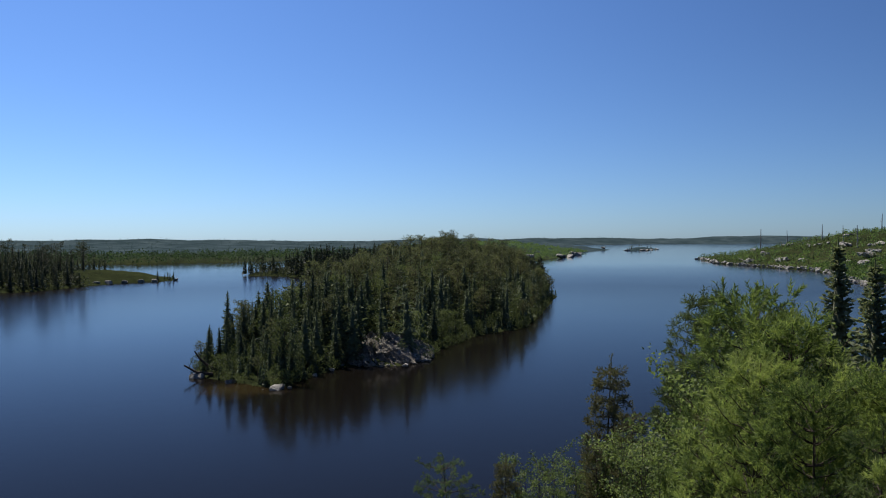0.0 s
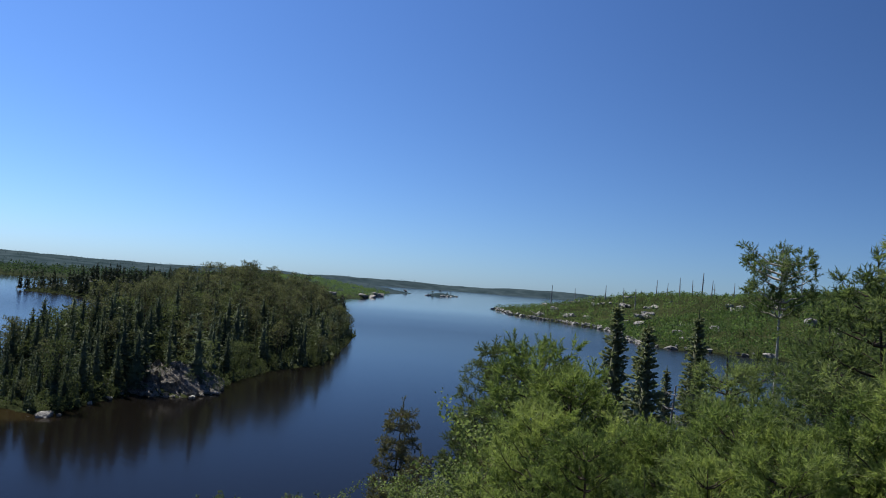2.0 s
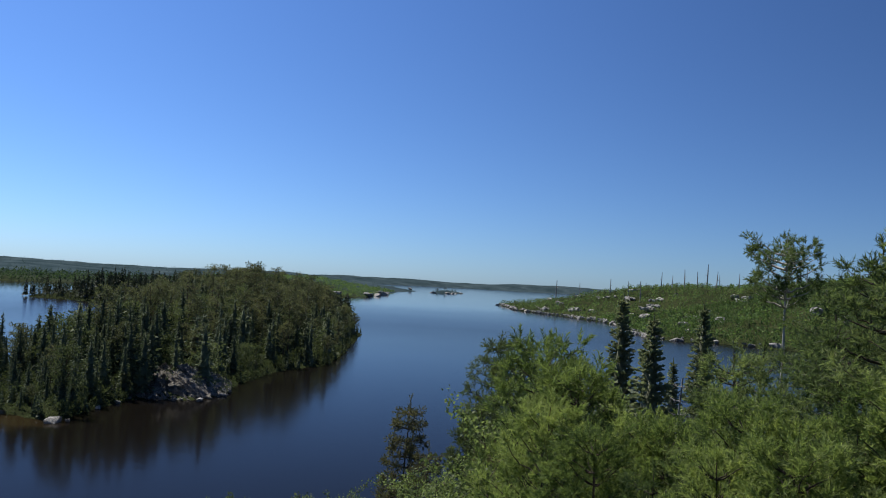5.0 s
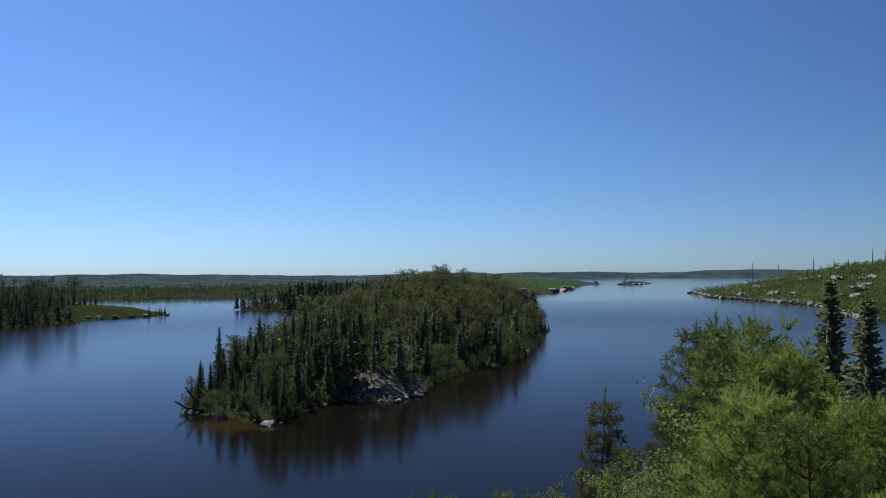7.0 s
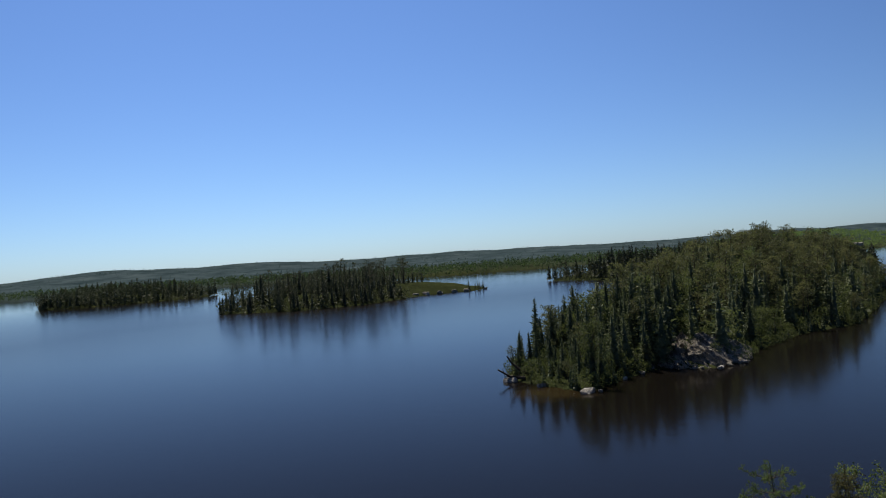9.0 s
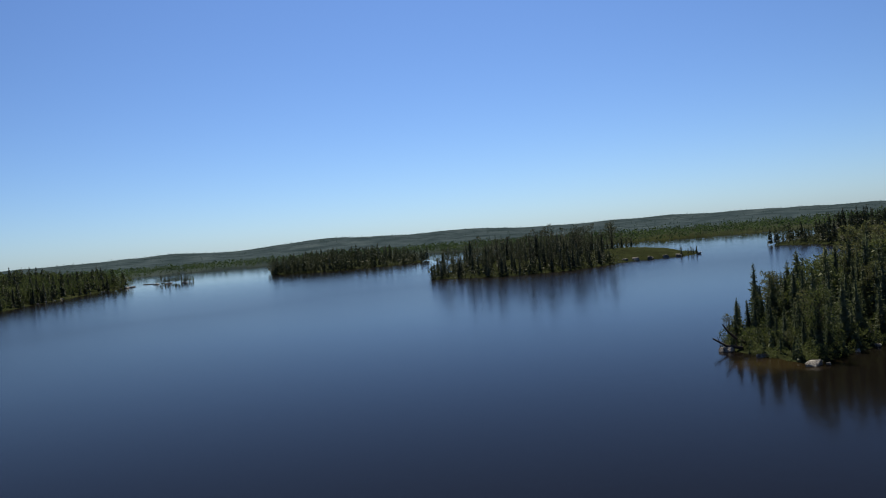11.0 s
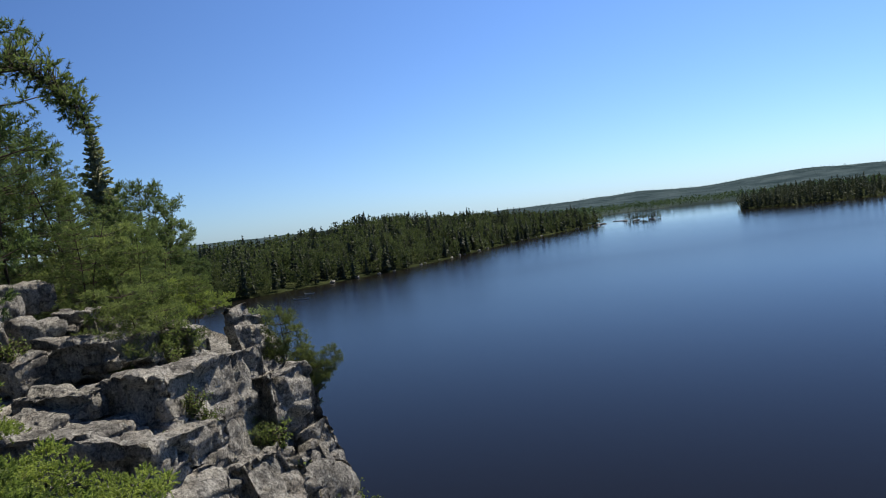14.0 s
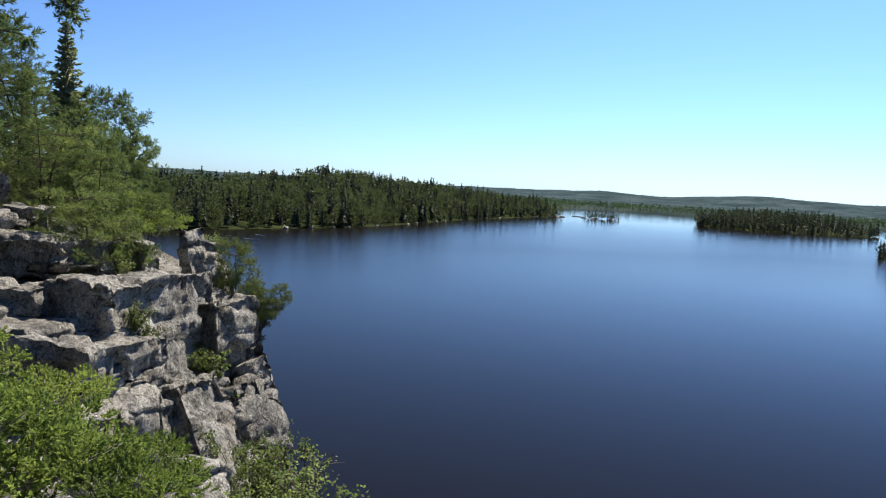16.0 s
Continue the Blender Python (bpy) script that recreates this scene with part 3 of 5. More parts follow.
def full_tree(rng, conifer):
    """A fuller tree of unit height, for joined woods seen from nearer."""
    v, f = (spruce_arrays(10, rng, 14, rng.uniform(0.13, 0.24), 3, 6, 1.25) if conifer else broad_arrays(10, rng, 900, 0.3, 0.40))[1]
    return v / 10.0, f


def forest(name, label, places, heights, mat, seed, conifer=0.6, maker=low_tree, leaf_mat=None):
    rng = np.random.default_rng(seed)
    kinds = [maker(rng, True) for _ in range(4)] + [maker(rng, False) for _ in range(3)]
    pick = np.where(rng.uniform(size=len(places)) < conifer, rng.integers(0, 4, len(places)), rng.integers(4, 7, len(places)))
    x, y = np.array(places).T
    z = height(x, y) - 0.3
    V, F, n, M = [], [], 0, []
    for k, (tv, tf) in enumerate(kinds):
        w = np.where(pick == k)[0]
        if not len(w):
            continue
        a = rng.uniform(0, 6.28, len(w))
        h = np.asarray(heights)[w] * (1.0 if k < 4 else 0.92)
        c, s = np.cos(a)[:, None], np.sin(a)[:, None]
        v = np.stack([(tv[None, :, 0] * c - tv[None, :, 1] * s) * h[:, None] + x[w][:, None], (tv[None, :, 0] * s + tv[None, :, 1] * c) * h[:, None] + y[w][:, None], tv[None, :, 2] * h[:, None] + z[w][:, None]], -1)
        f = tf[None] + (np.arange(len(w)) * len(tv))[:, None, None] + n
        V.append(v.reshape(-1, 3))
        F.append(f.reshape(-1, 3))
        M.append(np.full(len(w) * len(tf), 0 if k < 4 else 1, dtype=np.int32))
        n += len(w) * len(tv)
    me = quick_mesh(name, np.concatenate(V), np.concatenate(F), mat)
    if leaf_mat:
        me.materials.append(leaf_mat)
        me.polygons.foreach_set("material_index", np.concatenate(M))
    return tagged(new(name, me), label, "forest", kind="stuff")


def shore(a, b):
    return -signed(LAKE, a, b)


def bearing(a, b):
    return np.degrees(np.arctan2(-a, b))


# ---- woods of the islands and shores ----
plant_island(MAIN, 300, 3.9, 12.5, 21, lambda a, b: (np.hypot(a + 9.5, b - 149) < 9) & (b < 153), 0.8, False)
plant_island(LEFT, 130, 6.0, 14.5, 22, lambda a, b: (b > 425) & (a > -205))
plant_island(SMALL_LEFT, 30, 2.2, 9.0, 25, None, 1.0)
plant_island(SMALL_RIGHT, 25, 12.0, 7.0, 26)

def around(poly, grow=0.0):
    p = np.array(poly)
    return (*(p.min(0) - grow), *(p.max(0) + grow))


def stand_height(places):
    """Stands of taller and lower trees."""
    q = np.array(places)
    return 0.95 + 0.28 * wave_noise(q[:, 0], q[:, 1], 55, 12)


rng = np.random.default_rng(30)
for x, y in spots(rng, lambda a, b: (signed(MAIN, a, b) > 1.0) & (b < 172) & (a < -15), around(MAIN), 95, 1.7, 40):
    plant(SPRUCES, x, y, rng.uniform(6.0, 12.5) * (0.4 + 0.6 * float(sstep(math.hypot(x + 41, y - 130), 4, 28))), rng)
for x, y in spots(rng, lambda a, b: (signed(MAIN, a, b) > 12) & (b > 165), around(MAIN), 70, 5.0, 60):
    plant(PINES, x, y, rng.uniform(10.5, 14.8), rng)
for x, y in ((-155.5, 463.3), (-153.9, 467.3), (-156.4, 471.3), (-158, 459.3), (-152.9, 470.3)):
    plant(FAR_SPRUCES, x, y, rng.uniform(3, 5.5), rng)
rng = np.random.default_rng(31)


P = spots(rng, lambda a, b: (signed(MAIN, a, b) > 3) & (b > 150), around(MAIN), 330, 3.8)
forest("forest", "dense spruce and pine filling the wooded island", P, rng.uniform(7, 12.5, len(P)), SPRUCE_LEAF, 41, 0.72, full_tree, WOOD_LEAF)
P = spots(rng, lambda a, b: (signed(MAIN, a, b) > 0.2) & ~((np.hypot(a + 9.5, b - 149) < 8) & (b < 150)), around(MAIN), 1500, 1.7)
P += spots(rng, lambda a, b: (signed(MAIN, a, b) > -0.4) & (signed(MAIN, a, b) < 9) & (b < 250) & (a < 42) & ~((np.hypot(a + 9.5, b - 149) < 8) & (b < 152)), around(MAIN, 1.0), 800, 1.1, 30)
forest("undergrowth", "low green bushes and saplings along the island shore", P, rng.uniform(1.0, 3.6, len(P)), SPRUCE_LEAF, 42, 0.45, low_tree, WOOD_LEAF)
for poly, seed, n, h0, h1, name in ((BACK, 51, 330, 7, 13, "a dark wooded island"), (FAR_LEFT, 52, 330, 8, 15, "a long wooded island"), (LEFT, 53, 300, 7, 13, "a wooded island with an open point")):
    P = [q for q in spots(rng, lambda a, b: signed(poly, a, b) > 0.6, around(poly), n, 4.0) if not (poly is LEFT and q[1] > 420 and q[0] > -208)]
    forest("forest", "dense spruce and pine on " + name, P, rng.uniform(h0, h1, len(P)), BACKLIT_LEAF, seed, 0.85, full_tree if poly is LEFT else low_tree)
for poly, seed, n in ((LEFT, 43, 700), (BACK, 44, 1000), (FAR_LEFT, 45, 700)):
    P = spots(rng, lambda a, b: (signed(poly, a, b) > -0.3) & (signed(poly, a, b) < 18), around(poly), n, 2.6, 30)
    heights = rng.uniform(2.0, 7.0, len(P))
    if poly is LEFT:
        P = [(x, y) for x, y in P if not (y > 420 and x > -208)]
    forest("undergrowth", "dark green saplings and bushes under the island trees", P, heights[:len(P)], BACKLIT_LEAF, seed, 0.75, tiny_tree)
P = spots(rng, lambda a, b: (signed(LEFT, a, b) > 0.5) & (b > 420) & (a > -208), around(LEFT), 260, 2.0)
forest("undergrowth", "grass and low shrubs on the open rocky point", P, rng.uniform(0.4, 1.3, len(P)), WOOD_LEAF, 46, 0.0, tiny_tree)

P = spots(rng, lambda a, b: (shore(a, b) > 0.5) & (shore(a, b) < 40) & (bearing(a, b) > 60) & (bearing(a, b) < 84) & (np.hypot(a, b) > 230) & (np.hypot(a, b) < 600), (-600, 20, -240, 360), 800, 3.6)
forest("forest", "spruce and birch in the front rank of the wooded shore", P, (5.0 + 10 * rng.uniform(0, 1, len(P)) ** 1.4) * stand_height(P), BACKLIT_LEAF, 32, 0.5, full_tree, SHORE_WOOD_LEAF)
P = spots(rng, lambda a, b: (shore(a, b) > 0.3) & (shore(a, b) < 190) & (bearing(a, b) > 52) & (bearing(a, b) < 97) & (np.hypot(a, b) > 190), (-760, -60, -180, 480), 3000, 4.0)
forest("forest", "dense mixed spruce and birch forest along the shore", P, rng.uniform(6, 15, len(P)) * stand_height(P), BACKLIT_LEAF, 36, 0.5, low_tree, SHORE_WOOD_LEAF)
P = spots(rng, lambda a, b: (shore(a, b) > 0.3) & (shore(a, b) < 5) & (bearing(a, b) > 52) & (bearing(a, b) < 90) & (np.hypot(a, b) > 230), (-700, -10, -200, 480), 500, 2.2)
forest("undergrowth", "low green bushes at the water's edge", P, rng.uniform(1.0, 3.0, len(P)), BACKLIT_LEAF, 37, 0.3, tiny_tree, BACKLIT_LEAF)
P = spots(rng, lambda a, b: (shore(a, b) > 1) & (shore(a, b) < 130) & (bearing(a, b) > 2) & (bearing(a, b) < 60) & (np.hypot(a, b) > 780), (-1500, 450, 60, 1500), 4200, 6.0, 40)
forest("forest", "far green mixed forest behind the lake", P, rng.uniform(4, 8.5, len(P)), FAR_WOOD_LEAF, 33, 0.4, tiny_tree)
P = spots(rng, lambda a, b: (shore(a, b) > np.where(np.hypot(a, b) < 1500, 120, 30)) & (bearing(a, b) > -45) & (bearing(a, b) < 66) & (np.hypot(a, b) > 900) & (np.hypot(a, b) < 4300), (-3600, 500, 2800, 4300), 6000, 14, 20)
forest("forest", "distant forest covering low hills", P, rng.uniform(3, 5.5, len(P)), HAZY_LEAF, 34, 0.1, tiny_tree)
P = spots(rng, lambda a, b: (shore(a, b) > 1.5) & (bearing(a, b) < 3) & (bearing(a, b) > -46) & (np.hypot(a, b) > 230) & (np.hypot(a, b) < 1500), (-60, 150, 900, 1500), 11000, 3.6)
forest("shrubs", "low bright green shrubs regrowing on burnt hillsides", P, 1.8 + 4.0 * rng.uniform(0, 1, len(P)) ** 2, SHRUB_LEAF, 35, 0.04, tiny_tree)


P = spots(rng, lambda a, b: (shore(a, b) > 1.5) & (bearing(a, b) < -14) & (bearing(a, b) > -46) & (np.hypot(a, b) > 230) & (np.hypot(a, b) < 640), (120, 150, 470, 640), 6500, 2.2, 30)
forest("shrubs", "dense green shrubs over a burnt hillside above the lake", P, 1.5 + 3.0 * rng.uniform(0, 1, len(P)) ** 2, SHRUB_LEAF, 39, 0.08, tiny_tree)
P = spots(rng, lambda a, b: (shore(a, b) > 4) & (bearing(a, b) < -15) & (bearing(a, b) > -46) & (np.hypot(a, b) > 230) & (np.hypot(a, b) < 1000), (120, 150, 700, 1000), 1100, 5)
forest("shrubs", "taller green bushes scattered over a burnt hillside", P, rng.uniform(2.5, 6, len(P)), WOOD_LEAF, 38, 0.3)


# ---- rocks ----
def rock_mesh(size, seed, mat, points=16, edge=0.06):
    """An angular block: the hull of random points, its edges worn."""
    r = random.Random(seed)
    bm = bmesh.new()
    for _ in range(points):
        v = Vector([r.uniform(-1, 1) for _ in range(3)])
        k = max(abs(c) for c in v)
        v = v / k * r.uniform(0.82, 1.0)
        bm.verts.new((v.x * size[0] / 2, v.y * size[1] / 2, v.z * size[2] / 2))
    res = bmesh.ops.convex_hull(bm, input=bm.verts)
    bmesh.ops.delete(bm, geom=[g for g in res["geom_interior"] if isinstance(g, bmesh.types.BMVert)], context="VERTS")
    bmesh.ops.dissolve_limit(bm, angle_limit=radians(14), verts=bm.verts, edges=bm.edges)
    bmesh.ops.bevel(bm, geom=bm.edges[:], offset=edge * min(size), segments=2, affect="EDGES")
    bmesh.ops.triangulate(bm, faces=bm.faces)
    bmesh.ops.subdivide_edges(bm, edges=[e for e in bm.edges if e.calc_length() > min(size) * 0.35], cuts=1)
    for v in bm.verts:
        v.co += v.normal * (noise.noise(v.co * (2.2 / min(size)) + Vector((seed, 0, 0))) * min(size) * 0.05)
    me = bpy.data.meshes.new("rock")
    bm.to_mesh(me)
    bm.free()
    me.materials.append(mat)
    return me


def rock(name, label, at, size, turn, seed, mat=None, group="", tilt=(0, 0)):
    ob = new(name, rock_mesh(size, seed, mat or ROCK))
    ob.matrix_basis = pose(*at, tilt[0], tilt[1], turn)
    return tagged(ob, label, "rock", group)


def polar(az, d):
    return -d * math.sin(radians(az)), d * math.cos(radians(az))


# pale boulders at the foot of the wooded island, and its sloping outcrop
for k, (x, y, s) in enumerate([(-39.9, 134, 1.8), (-33.1, 129, 1.3), (-24.9, 123.1, 1.7), (-23.1, 123.8, 0.7), (-19.2, 140.8, 0.9), (-13.4, 145.4, 0.9), (-11, 145, 0.7), (-6.7, 144.6, 1.1), (-21.1, 135.2, 0.8)]):
    rock("boulder", "pale boulder at the water's edge", (x, y, 0.15), (s * 1.5, s, s * 0.8), 35 * k, 100 + k, PALE_ROCK, "shore boulders")
def outcrop_mesh():
    """A bare shoulder of rock dipping to the water, its beds running slantwise."""
    nu, nv = 90, 70
    v = []
    for i in range(nu):
        for j in range(nv):
            u, w = i / (nu - 1), j / (nv - 1)
            x = -20.0 + 18.0 * u
            y = 145.4 + 9.0 * w + max(0.0, x + 8.5) * 1.5 * (0.6 + 0.4 * w)
            crest = math.sin(math.pi * min(1.0, 0.12 + 0.85 * u)) ** 0.7
            z = -0.6 + 5.4 * crest * w ** 0.9
            p = Vector((x, y, z))
            bed = (x * 0.8 + z * 1.1 + 0.5 * noise.noise(p * 0.5)) * 1.15
            step = (bed - math.floor(bed)) ** 2
            d = 0.9 * step + 0.8 * noise.cell(Vector((bed, y * 0.35, z * 0.5))) + 0.22 * noise.fractal(p * 0.9, 0.9, 2.0, 4)
            v.append((x, y - d * 0.8, z + d * 0.5))
    i, j = np.meshgrid(np.arange(nu - 1), np.arange(nv - 1), indexing="ij")
    q = i * nv + j
    return quick_mesh("outcrop", v, np.stack([q, q + nv, q + nv + 1, q + 1], -1).reshape(-1, 4), OUTCROP_ROCK)


tagged(new("outcrop", outcrop_mesh()), "brown-grey granite outcrop sloping into the lake", "rock")
r_ = random.Random(5)
for k in range(38):
    x = r_.uniform(-22, -2)
    y = 145.2 + max(0, x + 8.5) * 1.5 + r_.uniform(-0.8, 5.5)
    s = r_.uniform(0.4, 1.4)
    rock("boulder", "broken grey rock below the outcrop", (x, y, max(0.1, ground_z(x, y)) + 0.25 * s), (s * 1.6, s, s * 0.9), r_.uniform(0, 180), 150 + k % 16, OUTCROP_ROCK if k % 4 else ROCK, "outcrop rubble", (r_.uniform(-25, 25), r_.uniform(-25, 25)))
P = spots(rng, lambda a, b: (np.hypot(a + 9.5, b - 152) < 9) & (signed(MAIN, a, b) > 5.0), (-20, 140, 0, 165), 90, 1.2, 30)
forest("undergrowth", "green bushes between the rocks of the outcrop", P, rng.uniform(1.6, 3.6, len(P)), WOOD_LEAF, 47, 0.2)
# open point
for k, (x, y, s) in enumerate([(-157.4, 452.3, 2.4), (-162.5, 446.3, 2.6), (-168.4, 439.4, 3), (-174.4, 432.1, 3), (-151.4, 470.3, 2), (-178.4, 426.9, 2.5)]):
    rock("boulder", "pale rock on the low open point", (x, y, 0.7), (s * 1.6, s, s * 0.9), 50 * k, 190 + k, PALE_ROCK, "shore boulders")
P = spots(rng, lambda a, b: signed(SMALL_LEFT, a, b) > 0.2, around(SMALL_LEFT), 60, 1.8, 30)
forest("undergrowth", "dark bushes and young spruce on a tiny islet", P, rng.uniform(1.5, 4.5, len(P)), BACKLIT_LEAF, 48, 0.6, low_tree, WOOD_LEAF)
for x, y in spots(np.random.default_rng(63), lambda a, b: (shore(a, b) > -1.0) & (shore(a, b) < 1.5) & (bearing(a, b) < 75) & (bearing(a, b) > 56) & (np.hypot(a, b) > 280), (-640, 60, -300, 440), 26, 7.0, 200):
    s = r_.uniform(0.6, 1.5)
    rock("boulder", "pale rock at the edge of the wooded shore", (x, y, 0.3), (s * 2.0, s * 1.3, s), r_.uniform(0, 180), 200 + r_.randrange(14), PALE_ROCK, "shore boulders")
# burnt hillside: broken outcrops in groups, and a stony shore
kk = 0
for cx, cy in spots(np.random.default_rng(61), lambda a, b: (shore(a, b) > 4) & (shore(a, b) < 120) & (bearing(a, b) < -16) & (bearing(a, b) > -40), (150, 230, 460, 960), 32, 20.0, 80):
    for _ in range(r_.randint(2, 6)):
        x, y = cx + r_.gauss(0, 3.5), cy + r_.gauss(0, 3.5)
        s = r_.uniform(1.2, 4.0)
        rock("boulder", "pale weathered rock among hillside shrubs", (x, y, ground_z(x, y) + s * 0.35), (s * 2.2, s * 1.3, s * 1.1), r_.uniform(0, 180), 200 + kk % 14, PALE_ROCK, "hillside rocks", (r_.uniform(-15, 15), r_.uniform(-15, 15)))
        kk += 1
for x, y in spots(np.random.default_rng(62), lambda a, b: (shore(a, b) > -0.8) & (shore(a, b) < 3.5) & (bearing(a, b) < -16) & (bearing(a, b) > -36), (180, 240, 320, 960), 150, 3.4, 120):
    s = r_.uniform(0.5, 1.0) ** 2 * 3.2
    rock("boulder", "pale shore rock at the foot of a hillside", (x, y, 0.5 + max(0.0, ground_z(x, y))), (s * 1.8, s * 1.3, s), r_.uniform(0, 180), 200 + kk % 14, PALE_ROCK, "shore boulders")
    kk += 1
for k, (x, y, s) in enumerate([(95, 872, 6), (140, 968, 7), (150, 1000, 5), (175, 1110, 9), (190, 1150, 8), (330, 1700, 6), (160, 1020, 9)]):
    rock("boulder", "pale rock on the far headland", (x - 4, y + 14, ground_z(x - 4, y + 14) + 1.5), (s * 1.8, s, s * 0.9), 40 * k, 330 + k, PALE_ROCK, "hillside rocks")
for k, (x, y) in enumerate([(352.4, 1604.4), (380.5, 1594.8), (409.8, 1655.1), (440.9, 1730.5), (395.2, 1624.9)]):
    rock("boulder", "pale rock on a small bare islet", (x, y, 1.0), (16, 8, 4), 30 * k, 350 + k, PALE_ROCK, "islet rocks")
for k, (x, y) in enumerate([(-608.6, 442.1), (-598.6, 447.5), (-584.1, 453.1), (-606, 417), (-603, 410)]):
    rock("boulder", "grey rock at the edge of a tiny islet", (x, y, 0.3), (6, 4, 1.6), 30 * k, 360 + k, ROCK, "islet rocks")


# ---- dead trunks on the burnt hill ----
def snag_mesh(h, seed):
    rng = np.random.default_rng(seed)
    s = Soup()
    zs = np.linspace(0, 1, 6)
    lean = rng.normal(0, 0.04, 2)
    s.tube(np.c_[lean[0] * h * zs, lean[1] * h * zs, h * zs - 0.4], 0.034 * h * (1 - 0.7 * zs) + 0.03, 6)
    for _ in range(9):
        u = rng.uniform(0.35, 0.95)
        a = rng.uniform(0, 6.28)
        L = rng.uniform(0.4, 1.3) * (1.1 - u)
        b = np.array([lean[0] * h * u, lean[1] * h * u, h * u])
        s.tube(np.stack([b, b + np.array([np.cos(a), np.sin(a), 0.1]) * L, b + np.array([np.cos(a), np.sin(a), 0.35]) * L * 1.5]), [0.09, 0.06, 0.03], 3)
    v, f = s.arrays()
    return quick_mesh("snag", v, f, GREY_BARK, True)


SNAGS = [snag_mesh(10, 70 + k) for k in range(4)]
for k, (az, d, h) in enumerate([(-24.4, 520, 9), (-25.6, 480, 8), (-27.7, 560, 9), (-28.4, 540, 7), (-29.2, 560, 10), (-30.0, 500, 9), (-30.6, 560, 13), (-31.2, 540, 9), (-31.4, 500, 7), (-32.6, 460, 8),
                                (-36.6, 380, 11), (-37.4, 400, 5), (-39.6, 360, 8), (-20.8, 760, 11), (-22.4, 740, 8), (-26.4, 430, 12), (-33.5, 420, 9)]):
    far = np.arange(d * 0.6, d * 1.7, 6.0)
    hz = height(-far * math.sin(radians(az)), far * math.cos(radians(az)))
    d = float(far[np.argmax((hz - 22) / far)])
    x, y = polar(az, d)
    h = h * d / 480
    ob = new("dead_tree", SNAGS[k % 4])
    ob.matrix_basis = pose(x, y, ground_z(x, y), 0, 0, 77 * k) @ Matrix.Scale(h / 10, 4)
    tagged(ob, "bare grey dead trunk standing on a burnt hill", "dead tree", "burnt trunks")


# ---- drift logs at the island tip ----
def log(label, points, r0, r1, mat):
    s = Soup()
    pts = np.array(points, dtype=float)
    s.tube(pts, np.linspace(r0, r1, len(pts)), 8)
    d = pts[-1] - pts[0]
    for k in range(4):
        b = pts[0] + d * (0.25 + 0.18 * k)
        s.tube(np.stack([b, b + np.array([0.3 * (-1) ** k, 0.2, 0.6])]), [r1 * 0.7, 0.02], 4)
    v, f = s.arrays()
    return tagged(new("drift_log", quick_mesh("drift_log", v, f, mat, True)), label, "log")


log("dark fallen trunk leaning out over the water", [(-37, 136, 0.9), (-38.5, 135.5, 1.7), (-39.8, 135.1, 3.0), (-40.6, 135.1, 4.2)], 0.3, 0.12, BARK)
log("dark forked driftwood on the shore", [(-37.5, 134.5, 0.5), (-39.9, 134, 0.9), (-41.9, 133.7, 2.1)], 0.3, 0.12, BARK)
log("grey log afloat off the wooded point", [(-637.1, 449.9, 0.2), (-627.8, 450.8, 0.15), (-617.9, 452.1, 0.1)], 0.5, 0.3, GREY_BARK)


# ---- canoes ----
def canoe(at, turn):
    m, nt, p = CANOE_PAINT
    L, W, D, n, k = 5.2, 0.9, 0.45, 15, 9
    v = []
    for layer in (0.0, 0.03):
        for i in range(n):
            u = -1 + 2 * i / (n - 1)
            w = (W / 2 - layer) * max(0.02, (1 - abs(u) ** 2.4)) ** 0.8
            rise = 0.28 * abs(u) ** 4
            for j in range(k):
                a = math.pi * j / (k - 1)
                v.append((u * (L / 2 - layer), -math.cos(a) * w, D + rise - (D - layer) * math.sin(a) ** 0.7))
    f = []
    for o in (0, n * k):
        for i in range(n - 1):
            for j in range(k - 1):
                a = o + i * k + j
                f.append((a, a + 1, a + k + 1, a + k) if o else (a, a + k, a + k + 1, a + 1))
    t = thing("canoe", "pale aluminium canoe lying at the shore", "canoe", "canoes")
    part("hull", quick_mesh("hull", v, f, m, True), t)
    for x in (-1.4, 1.3):
        s = Soup()
        s.tube(np.array([(x, -0.36, 0.40), (x, 0.36, 0.40)]), [0.09, 0.09], 4)
        sv, sf = s.arrays()
        part("seat", quick_mesh("seat", sv, sf, BARK), t, "brown bench seat")
    t.matrix_basis = pose(*at, 0, 0, turn)
    return t


CANOE_PAINT = material("canoe_paint", 0.35, 0.5)
CANOE_PAINT[2].inputs["Base Color"].default_value = (0.62, 0.64, 0.64, 1)
canoe((-273.6, 65.9, -0.1), 60)
canoe((-292.5, 73.7, -0.1), 30)
# ---- the crag and its near growth ----
EDGE_X = [-60, -30, -20, -17, -14.5, -12, -10.8, -9.5, -5, 0, 5]
EDGE_Y = [2.2, 2.4, 2.4, 2.6, 2.8, 2.15, 1.7, 1.4, 0.75, 0.45, 0.45]


def ledge_z(x, back):
    """Height of the stepped cliff top, so far back from its edge."""
    k = math.floor(back * 0.45 + 0.35 * noise.noise(Vector((x * 0.3, back * 0.4, 3))))
    return 19.55 + 0.62 * float(sstep(-x, 11.2, 13.0)) + 0.16 * float(sstep(-x, 14, 18)) + 0.30 * max(0, min(4, k))


